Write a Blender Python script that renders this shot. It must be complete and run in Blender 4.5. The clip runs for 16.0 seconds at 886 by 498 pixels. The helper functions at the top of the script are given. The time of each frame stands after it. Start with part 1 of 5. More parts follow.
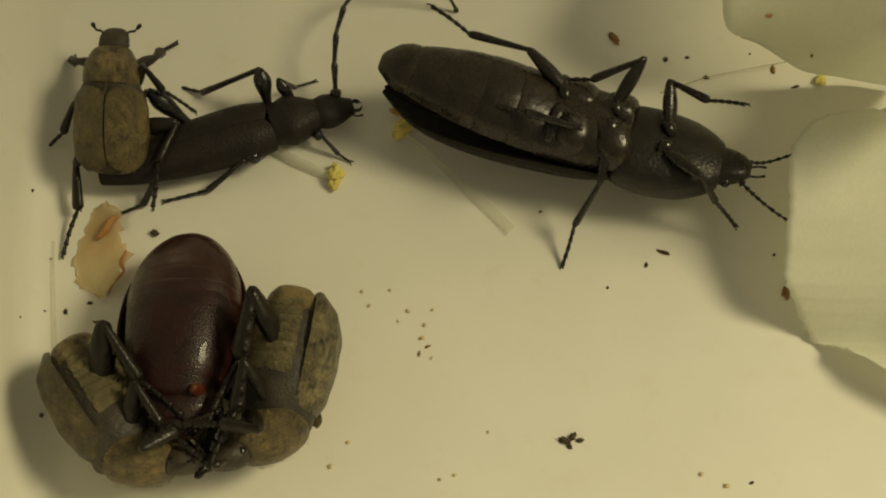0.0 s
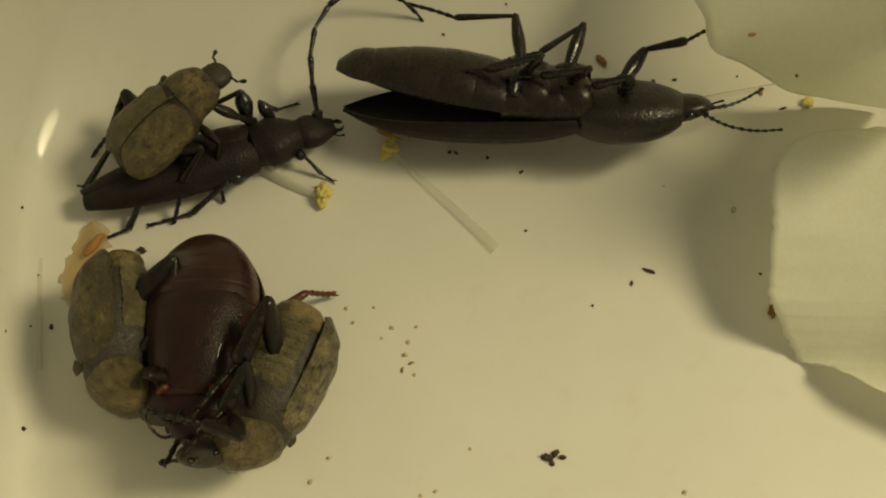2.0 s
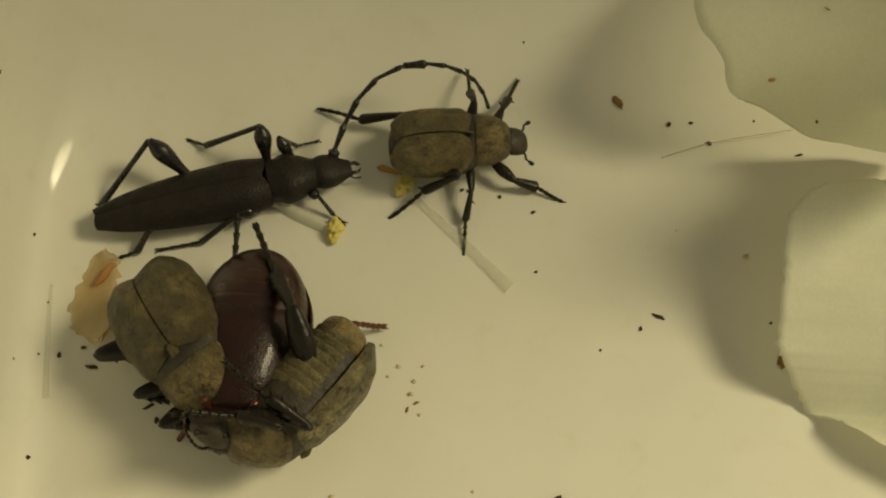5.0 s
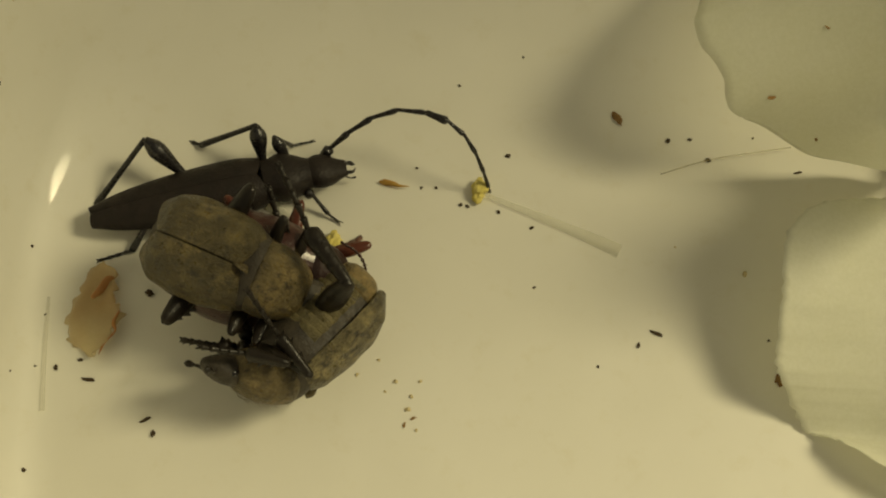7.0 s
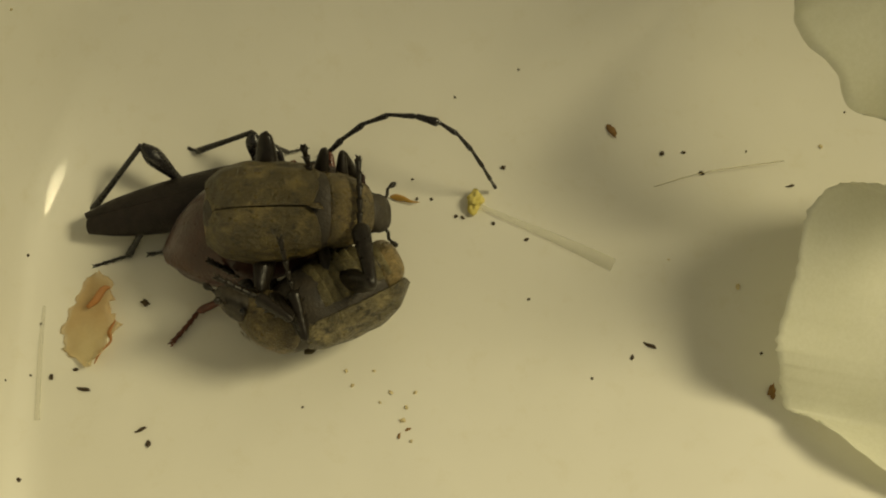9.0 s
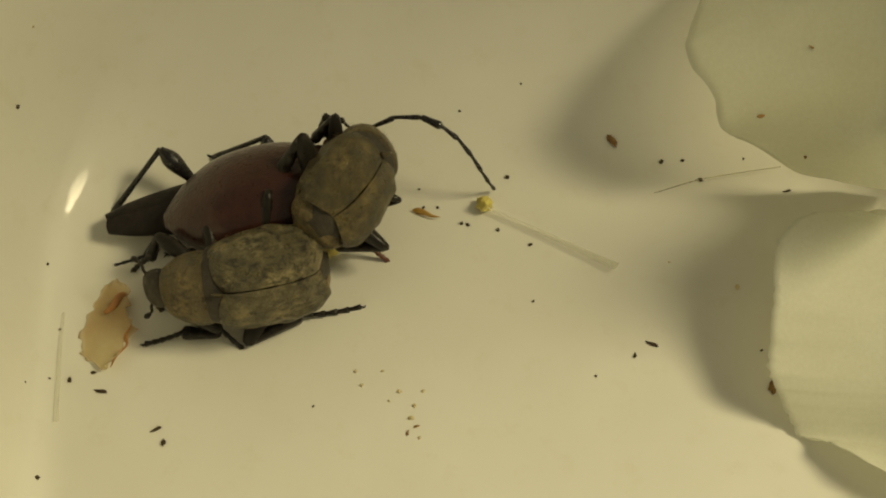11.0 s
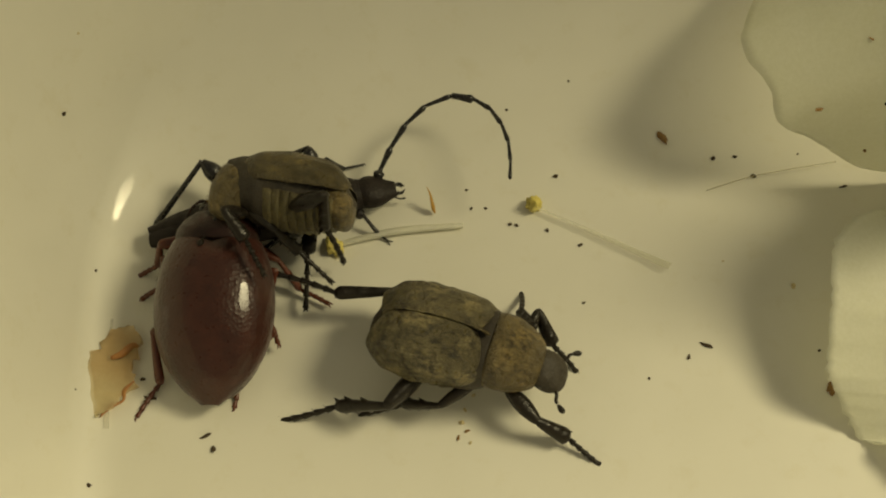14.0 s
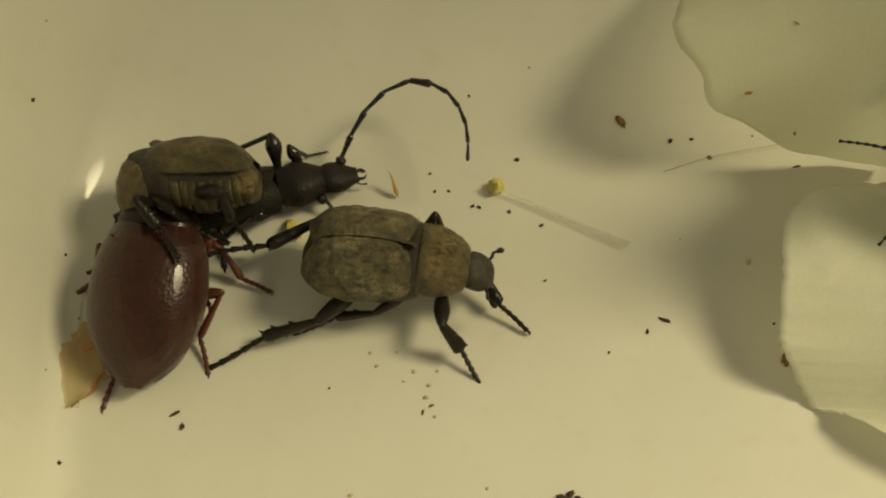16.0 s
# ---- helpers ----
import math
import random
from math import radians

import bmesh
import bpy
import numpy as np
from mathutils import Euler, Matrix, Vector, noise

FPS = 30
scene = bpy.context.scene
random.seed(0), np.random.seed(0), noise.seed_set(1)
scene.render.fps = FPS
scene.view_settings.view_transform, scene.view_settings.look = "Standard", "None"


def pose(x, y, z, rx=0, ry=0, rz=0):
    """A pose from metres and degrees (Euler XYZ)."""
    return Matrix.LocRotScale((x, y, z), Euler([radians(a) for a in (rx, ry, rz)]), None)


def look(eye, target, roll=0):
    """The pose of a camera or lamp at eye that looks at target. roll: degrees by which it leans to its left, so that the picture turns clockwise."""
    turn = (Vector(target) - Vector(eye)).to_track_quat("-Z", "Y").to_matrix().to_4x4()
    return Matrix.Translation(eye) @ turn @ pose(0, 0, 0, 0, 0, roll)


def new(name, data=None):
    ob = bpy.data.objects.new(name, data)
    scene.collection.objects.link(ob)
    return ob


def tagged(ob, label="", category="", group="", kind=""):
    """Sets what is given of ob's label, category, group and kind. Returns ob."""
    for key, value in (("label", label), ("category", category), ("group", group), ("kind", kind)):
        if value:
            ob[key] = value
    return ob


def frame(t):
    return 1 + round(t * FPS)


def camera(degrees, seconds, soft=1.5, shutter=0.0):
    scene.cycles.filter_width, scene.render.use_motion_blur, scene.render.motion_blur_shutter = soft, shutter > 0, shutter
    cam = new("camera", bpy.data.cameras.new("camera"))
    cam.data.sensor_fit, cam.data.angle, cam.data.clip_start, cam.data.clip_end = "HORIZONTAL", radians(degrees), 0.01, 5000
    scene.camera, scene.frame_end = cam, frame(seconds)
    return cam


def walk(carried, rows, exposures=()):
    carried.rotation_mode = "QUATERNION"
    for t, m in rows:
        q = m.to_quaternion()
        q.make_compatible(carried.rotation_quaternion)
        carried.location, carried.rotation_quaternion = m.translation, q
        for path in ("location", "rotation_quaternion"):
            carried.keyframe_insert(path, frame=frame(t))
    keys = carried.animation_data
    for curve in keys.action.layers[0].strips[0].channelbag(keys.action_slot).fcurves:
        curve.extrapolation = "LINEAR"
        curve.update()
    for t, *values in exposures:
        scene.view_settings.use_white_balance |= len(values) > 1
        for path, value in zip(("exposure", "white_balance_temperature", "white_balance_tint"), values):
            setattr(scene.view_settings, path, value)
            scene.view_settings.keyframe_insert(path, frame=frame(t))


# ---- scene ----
# Beetles on a white tray beside two fallen petals. Lengths below are in millimetres, turned into metres by MM.
MM = 0.001
cam = camera(40.0, 16.0, soft=2.0)
PATH = [
    (0, pose(-0.00267, -0.02720, 0.06531, 23.49, -1.17, -3.10)),
    (0.5, pose(-0.00168, -0.02822, 0.06487, 24.52, -0.60, -2.77)),
    (1, pose(-0.00119, -0.02808, 0.06504, 24.53, -0.57, -2.67)),
    (1.5, pose(-0.00018, -0.02916, 0.06451, 25.74, 0.16, -2.34)),
    (2, pose(-0.00046, -0.02942, 0.06450, 26.15, -0.20, -2.46)),
    (2.5, pose(0.00013, -0.02726, 0.06523, 24.89, -0.57, -2.22)),
    (3, pose(0.00005, -0.02794, 0.06483, 26.13, -1.25, -1.80)),
    (3.5, pose(0.00071, -0.02766, 0.06531, 25.98, -0.69, -1.59)),
    (4, pose(0.00092, -0.02757, 0.06528, 26.06, -0.24, -1.06)),
    (4.5, pose(0.00024, -0.02785, 0.06510, 26.49, -0.20, -0.68)),
    (5, pose(0.00028, -0.02778, 0.06515, 26.56, -0.04, -0.49)),
    (7.5, pose(0.00014, -0.02732, 0.06537, 27.01, -0.52, -0.14)),
    (8, pose(-0.00009, -0.02717, 0.06564, 26.97, -0.66, -0.17)),
    (8.5, pose(-0.00021, -0.02701, 0.06560, 26.86, -0.74, -0.24)),
    (9, pose(-0.00025, -0.02713, 0.06578, 27.11, -1.02, -0.14)),
    (11.5, pose(0.00095, -0.03184, 0.06589, 30.65, 1.02, -0.16)),
    (12, pose(0.00134, -0.02649, 0.06559, 30.74, 2.62, 0.27)),
    (12.5, pose(0.00001, -0.02765, 0.06576, 29.68, 1.59, 0.05)),
    (13, pose(0.00040, -0.03094, 0.06550, 29.67, 2.02, 0.03)),
    (13.5, pose(0.00049, -0.03069, 0.06547, 29.58, 2.21, -0.01)),
    (14, pose(0.00024, -0.03041, 0.06541, 29.83, 2.25, 0.09)),
    (14.5, pose(0.00058, -0.03180, 0.06556, 29.97, 2.20, -0.16)),
    (15, pose(0.00114, -0.03266, 0.06561, 30.00, 1.99, -0.59)),
    (15.5, pose(0.00111, -0.03296, 0.06555, 30.32, 1.87, -0.74)),
    (16, pose(0.00112, -0.03323, 0.06562, 30.65, 1.66, -0.93)),
]
walk(cam, PATH, [(0, -0.08), (5, -0.08), (7.5, 0.0), (16, 0.0)])

# ---- light: one lamp above the far side of the tray, and the dim warm room round it ----
world = bpy.data.worlds.new("room")
scene.world = world
world.use_nodes = True
world.node_tree.nodes["Background"].inputs[0].default_value = (1.0, 0.90, 0.60, 1)
world.node_tree.nodes["Background"].inputs[1].default_value = 0.19
lamp_data = bpy.data.lights.new("desk_lamp", "AREA")
lamp_data.shape, lamp_data.size, lamp_data.energy, lamp_data.color = "DISK", 0.100, 0.0585, (1.0, 0.875, 0.50)
lamp = new("desk_lamp", lamp_data)
lamp_data.spread = radians(43)
lamp.matrix_world = look((0.205, -0.005, 0.22), (0.017, -0.057, 0.0))


# ---- materials ----
def node_material(name):
    m = bpy.data.materials.new(name)
    m.use_nodes = True
    nt = m.node_tree
    return m, nt, nt.nodes["Principled BSDF"]


def mm_coords(nt, stretch=(1, 1, 1)):
    tc = nt.nodes.new("ShaderNodeTexCoord")
    mp = nt.nodes.new("ShaderNodeMapping")
    mp.inputs["Scale"].default_value = [1000 * s for s in stretch]
    nt.links.new(tc.outputs["Object"], mp.inputs["Vector"])
    return mp.outputs["Vector"]


def noise_node(nt, vec, scale, detail=4.0, rough=0.6):
    n = nt.nodes.new("ShaderNodeTexNoise")
    n.inputs["Scale"].default_value, n.inputs["Detail"].default_value, n.inputs["Roughness"].default_value = scale, detail, rough
    nt.links.new(vec, n.inputs["Vector"])
    return n.outputs["Fac"]


def ramp(nt, fac, stops):
    r = nt.nodes.new("ShaderNodeValToRGB")
    e = r.color_ramp.elements
    while len(e) < len(stops):
        e.new(0.5)
    for el, (p, c) in zip(e, stops):
        el.position, el.color = p, (*c, 1)
    nt.links.new(fac, r.inputs["Fac"])
    return r.outputs["Color"]


def bump(nt, bsdf, fac, strength, mm, before=None):
    b = nt.nodes.new("ShaderNodeBump")
    b.inputs["Strength"].default_value, b.inputs["Distance"].default_value = strength, mm * MM
    nt.links.new(fac, b.inputs["Height"])
    if before:
        nt.links.new(before, b.inputs["Normal"])
    nt.links.new(b.outputs["Normal"], bsdf.inputs["Normal"])
    return b.outputs["Normal"]


def mixed(nt, fac, a, b, how="MIX"):
    m = nt.nodes.new("ShaderNodeMix")
    m.data_type, m.blend_type = "RGBA", how
    if hasattr(fac, "is_linked"):
        nt.links.new(fac, m.inputs[0])
    else:
        m.inputs[0].default_value = fac
    for sock, v in ((m.inputs[6], a), (m.inputs[7], b)):
        if hasattr(v, "is_linked"):
            nt.links.new(v, sock)
        else:
            sock.default_value = (*v, 1)
    return m.outputs[2]


def scaly(name, light, mid, dark, patches=0.55, rough=0.31):
    """Beetle cuticle under a felt of tiny scales, rubbed off in dark flecks."""
    m, nt, b = node_material(name)
    v = mm_coords(nt)
    v2 = mm_coords(nt, (1, 0.55, 1))
    tone = ramp(nt, noise_node(nt, v, 0.7, 5, 0.65), [(0.36, [c * 0.68 for c in mid]), (0.5, mid), (0.65, [c * 1.05 for c in light])])
    rubbed = ramp(nt, noise_node(nt, v, 0.55, 3), [(0.36, (0.05, 0.05, 0.05)), (0.56, (1, 1, 1))])
    flecks = ramp(nt, noise_node(nt, v2, 3.0, 7, 0.72), [(patches - 0.05, (0, 0, 0)), (patches + 0.09, (0.9, 0.9, 0.9))])
    flecks = mixed(nt, 0.85, flecks, rubbed, "MULTIPLY")
    # pale flecks in the colour, also standing in for glints off the glossy scales
    pale = ramp(nt, noise_node(nt, v2, 5.0, 5, 0.8), [(0.63, (0, 0, 0)), (0.73, (0.8, 0.8, 0.8))])
    col = mixed(nt, pale, mixed(nt, flecks, tone, dark), [c * 1.3 for c in light])
    vor = nt.nodes.new("ShaderNodeTexVoronoi")
    vor.inputs["Scale"].default_value = 9
    nt.links.new(v2, vor.inputs["Vector"])
    grain = ramp(nt, vor.outputs["Distance"], [(0.0, (1.25, 1.24, 1.18)), (0.7, (0.55, 0.54, 0.50))])
    nt.links.new(mixed(nt, 0.45, col, grain, "MULTIPLY"), b.inputs["Base Color"])
    gloss = ramp(nt, noise_node(nt, v, 2.2, 4), [(0.3, (rough * 0.8,) * 3), (0.7, (rough * 1.4,) * 3)])
    nt.links.new(gloss, b.inputs["Roughness"])
    b.inputs["Specular IOR Level"].default_value = 0.5
    n = bump(nt, b, vor.outputs["Distance"], 0.7, 0.045)
    bump(nt, b, noise_node(nt, v, 2.0, 6, 0.7), 0.95, 0.34, n)
    return m


def chitin(name, col, col2, rough=0.3, ridges=0.0, pits=8.0, coat=0.0, pit_depth=0.35, shine=0.5, pit_mm=0.025):
    """Bare horny cuticle: two tones, fine pits, and lengthwise grooves where it has them."""
    m, nt, b = node_material(name)
    v = mm_coords(nt)
    tone = ramp(nt, noise_node(nt, v, 0.8, 5, 0.65), [(0.3, col), (0.75, col2)])
    nt.links.new(tone, b.inputs["Base Color"])
    r = ramp(nt, noise_node(nt, v, 3.0, 3), [(0.3, (rough * 0.75,) * 3), (0.7, (rough * 1.35,) * 3)])
    nt.links.new(r, b.inputs["Roughness"])
    b.inputs["Specular IOR Level"].default_value = shine
    b.inputs["Coat Weight"].default_value, b.inputs["Coat Roughness"].default_value = coat, 0.05
    vor = nt.nodes.new("ShaderNodeTexVoronoi")
    vor.inputs["Scale"].default_value = pits
    nt.links.new(v, vor.inputs["Vector"])
    n = bump(nt, b, vor.outputs["Distance"], pit_depth, pit_mm)
    if ridges:
        w = nt.nodes.new("ShaderNodeTexWave")
        w.bands_direction = "X"
        w.inputs["Scale"].default_value, w.inputs["Distortion"].default_value = ridges, 0.25
        nt.links.new(v, w.inputs["Vector"])
        n = bump(nt, b, w.outputs["Fac"], 0.3, 0.03, n)
    bump(nt, b, noise_node(nt, v, 0.9, 3), 0.25, 0.15, n)
    return m


def tray_material():
    m, nt, b = node_material("glazed_white_tray")
    v = mm_coords(nt)
    tone = ramp(nt, noise_node(nt, v, 0.07, 3), [(0.3, (0.71, 0.69, 0.60)), (0.7, (0.77, 0.75, 0.665))])
    smear = ramp(nt, noise_node(nt, v, 0.5, 6, 0.7), [(0.55, (1, 1, 1)), (0.85, (0.93, 0.91, 0.84))])
    nt.links.new(mixed(nt, 1.0, tone, smear, "MULTIPLY"), b.inputs["Base Color"])
    r = ramp(nt, noise_node(nt, v, 0.35, 5, 0.7), [(0.3, (0.46,) * 3), (0.75, (0.60,) * 3)])
    nt.links.new(r, b.inputs["Roughness"])
    b.inputs["Coat Weight"].default_value, b.inputs["Coat Roughness"].default_value = 0.5, 0.05
    bump(nt, b, noise_node(nt, v, 0.22, 3), 0.08, 0.2)
    return m


def petal_material(name, col, col2, through_light, clear=0.0):
    m, nt, b = node_material(name)
    v = mm_coords(nt)
    v2 = mm_coords(nt, (0.35, 0.9, 1))
    tone = ramp(nt, noise_node(nt, v, 0.12, 4), [(0.35, col), (0.7, col2)])
    cells = ramp(nt, noise_node(nt, v, 4.0, 4, 0.7), [(0.3, (0.93, 0.93, 0.9)), (0.7, (1, 1, 1))])
    both = mixed(nt, 1.0, tone, cells, "MULTIPLY")
    nt.links.new(both, b.inputs["Base Color"])
    b.inputs["Roughness"].default_value = 0.55
    n = bump(nt, b, noise_node(nt, v2, 0.7, 4), 0.25, 0.10)
    bump(nt, b, noise_node(nt, v, 5.0, 3), 0.25, 0.03, n)
    tl = nt.nodes.new("ShaderNodeBsdfTranslucent")
    nt.links.new(both, tl.inputs["Color"])
    mix = nt.nodes.new("ShaderNodeMixShader")
    mix.inputs[0].default_value = through_light
    nt.links.new(b.outputs[0], mix.inputs[1])
    nt.links.new(tl.outputs[0], mix.inputs[2])
    out = mix.outputs[0]
    if clear:
        glassy, mix2 = nt.nodes.new("ShaderNodeBsdfTransparent"), nt.nodes.new("ShaderNodeMixShader")
        mix2.inputs[0].default_value = clear
        nt.links.new(out, mix2.inputs[1])
        nt.links.new(glassy.outputs[0], mix2.inputs[2])
        out = mix2.outputs[0]
    nt.links.new(out, nt.nodes["Material Output"].inputs["Surface"])
    return m


TRAY = tray_material()
PETAL = petal_material("white_petal", (0.89, 0.89, 0.77), (0.95, 0.95, 0.86), 0.46, 0.17)
SCRAP = petal_material("browning_petal", (0.72, 0.53, 0.27), (0.84, 0.74, 0.48), 0.45, 0.42)
SCRAP_EDGE = chitin("dry_brown_edge", (0.30, 0.12, 0.03), (0.42, 0.20, 0.06), 0.6)
FILAMENT_WHITE = petal_material("white_filament", (0.90, 0.89, 0.80), (0.94, 0.93, 0.86), 0.5)
FILAMENT = petal_material("pale_filament", (0.72, 0.71, 0.58), (0.80, 0.79, 0.68), 0.45, 0.77)
HAIR = petal_material("clear_hair", (0.50, 0.42, 0.20), (0.62, 0.55, 0.32), 0.4, 0.6)
POLLEN = chitin("yellow_pollen", (0.60, 0.50, 0.10), (0.70, 0.62, 0.24), 0.8, pits=5, pit_depth=0.8)
CRUMB = chitin("dark_crumb", (0.03, 0.022, 0.012), (0.10, 0.06, 0.025), 0.75, pits=6, pit_depth=0.8)
CRUMB_BROWN = chitin("brown_crumb", (0.22, 0.115, 0.035), (0.36, 0.22, 0.08), 0.75, pits=6, pit_depth=0.8)
SPLINTER = chitin("orange_splinter", (0.36, 0.19, 0.03), (0.52, 0.32, 0.07), 0.6)
CRUMB_PALE = chitin("ochre_stain", (0.54, 0.44, 0.22), (0.66, 0.58, 0.38), 0.7)
SCALES = scaly("olive_scales", (0.176, 0.132, 0.046), (0.094, 0.072, 0.027), (0.020, 0.015, 0.009), 0.55)
SCALES_TAN = scaly("tan_scales", (0.200, 0.153, 0.058), (0.120, 0.093, 0.037), (0.030, 0.022, 0.012), 0.57)
SCALES_WORN = scaly("worn_olive_scales", (0.290, 0.240, 0.116), (0.150, 0.125, 0.062), (0.018, 0.014, 0.010), 0.51)
SCALES_GOLD = scaly("golden_scales", (0.245, 0.180, 0.070), (0.144, 0.109, 0.045), (0.026, 0.018, 0.010), 0.53)
BELLY = scaly("pale_belly_scales", (0.245, 0.205, 0.098), (0.160, 0.134, 0.062), (0.06, 0.045, 0.024), 0.60)
PYGIDIUM = scaly("straw_scales", (0.34, 0.245, 0.10), (0.235, 0.175, 0.075), (0.08, 0.055, 0.026), 0.60)
LEG_DARK = chitin("dark_leg", (0.008, 0.0062, 0.0046), (0.022, 0.0165, 0.011), 0.34, pits=6, pit_depth=0.7, shine=0.3)
HEAD_DARK = chitin("dusty_dark_head", (0.020, 0.016, 0.011), (0.058, 0.046, 0.030), 0.6, pits=7, pit_depth=0.9)
BLACK = chitin("black_wing_case", (0.011, 0.0082, 0.0072), (0.024, 0.0175, 0.0145), 0.5, pits=7, pit_depth=0.9, shine=0.25)
BLACK_LEG = chitin("black_leg", (0.009, 0.008, 0.009), (0.022, 0.019, 0.018), 0.26)
MAHOGANY = chitin("mahogany_wing_case", (0.026, 0.0068, 0.0042), (0.054, 0.0150, 0.0086), 0.34, pits=4.5, coat=0.4, pit_depth=0.6, shine=0.25, pit_mm=0.035)
MAHOGANY.node_tree.nodes["Principled BSDF"].inputs["Sheen Weight"].default_value = 0.12
MAHOGANY_DARK = chitin("dark_mahogany", (0.019, 0.0048, 0.0035), (0.036, 0.0085, 0.0055), 0.36, coat=0.35, pit_depth=0.1, shine=0.35)
MAHOGANY_BLACK = chitin("black_mahogany", (0.012, 0.0045, 0.0035), (0.030, 0.008, 0.0055), 0.42, coat=0.15, pit_depth=0.7, shine=0.3)
RED_LEG = chitin("red_leg", (0.070, 0.016, 0.007), (0.115, 0.028, 0.010), 0.32)
UMBER = chitin("umber_wing_case", (0.0095, 0.0070, 0.0054), (0.020, 0.0150, 0.0108), 0.48, ridges=0.75, pits=9, pit_depth=0.5, shine=0.2)
UMBER_SMOOTH = chitin("umber_neck_shield", (0.009, 0.0068, 0.0054), (0.022, 0.0165, 0.0115), 0.36, pits=5, pit_depth=0.9, shine=0.45)
UMBER_BELLY = chitin("shiny_umber_belly", (0.012, 0.0090, 0.006), (0.027, 0.0200, 0.0125), 0.28, pits=4, pit_depth=0.3, shine=0.45, pit_mm=0.03)
UMBER_SHINY = chitin("polished_umber", (0.008, 0.006, 0.0045), (0.018, 0.0135, 0.009), 0.24, pits=7, pit_depth=0.25, shine=0.5)


# ---- mesh helpers ----
def part(name, bm, material, parent=None, label="", smooth=True):
    bmesh.ops.recalc_face_normals(bm, faces=bm.faces)
    me = bpy.data.meshes.new(name)
    bm.to_mesh(me)
    bm.free()
    for p in me.polygons:
        p.use_smooth = smooth
    me.materials.append(material)
    ob = new(name, me)
    ob.parent = parent
    return tagged(ob, label)


def spline(points, n):
    """n points along a smooth curve through the control rows."""
    p = np.asarray(points, float)
    p = np.vstack([2 * p[0] - p[1], p, 2 * p[-1] - p[-2]])
    out = []
    for s in np.linspace(0, len(p) - 3 - 1e-9, n):
        i, u = int(s), s - int(s)
        a, b, c, d = p[i:i + 4]
        out.append(0.5 * (2 * b + (c - a) * u + (2 * a - 5 * b + 4 * c - d) * u * u + (3 * b - a - 3 * c + d) * u ** 3))
    return np.array(out)


def skin(bm, rings, close=True, caps=True):
    """Joins rings of points (in millimetres) into a tube."""
    vs = [[bm.verts.new([float(c) * MM for c in q]) for q in r] for r in rings]
    n = len(vs[0])
    for a, b in zip(vs, vs[1:]):
        for k in range(n if close else n - 1):
            bm.faces.new((a[k], a[(k + 1) % n], b[(k + 1) % n], b[k]))
    if caps:
        bm.faces.new(vs[0])
        bm.faces.new(list(reversed(vs[-1])))
    return vs


def hull(stations, rings=22, n=22, bulge=0.85, bm=None, wobble=0.0):
    """A body section: stations of y, half width, top, bottom, height of its middle."""
    bm = bm or bmesh.new()
    out = []
    for y, w, zt, zb, zc in spline(stations, rings):
        ring = []
        for k in range(n):
            a = 2 * math.pi * k / n
            c, s = math.cos(a), math.sin(a)
            x = max(w, 0.01) * math.copysign(abs(c) ** bulge, c)
            z = zc + (max(zt, 0.01) if s > 0 else max(zb, 0.01)) * math.copysign(abs(s) ** bulge, s)
            g = 1 + wobble * noise.noise((x * 1.3, y * 1.3, z * 1.3))
            ring.append((x * g, y, z * g))
        out.append(ring)
    skin(bm, out)
    return bm


def tube(points, radii, n=10, bm=None, rings=0, flat=1.0):
    """A round limb along points, with a radius at each."""
    bm = bm or bmesh.new()
    rows = np.hstack([np.asarray(points, float), np.asarray(radii, float)[:, None]])
    rows = spline(rows, rings or len(points) * 4)
    out = []
    side = None
    for i, (x, y, z, r) in enumerate(rows.tolist()):
        d = Vector(rows[min(i + 1, len(rows) - 1)][:3] - rows[max(i - 1, 0)][:3]).normalized()
        if side is None:
            side = d.orthogonal().normalized()
        side = (side - d * side.dot(d)).normalized()
        up = d.cross(side)
        out.append([Vector((x, y, z)) + max(r, 0.01) * (side * math.cos(2 * math.pi * k / n) + up * flat * math.sin(2 * math.pi * k / n)) for k in range(n)])
    skin(bm, out)
    return bm


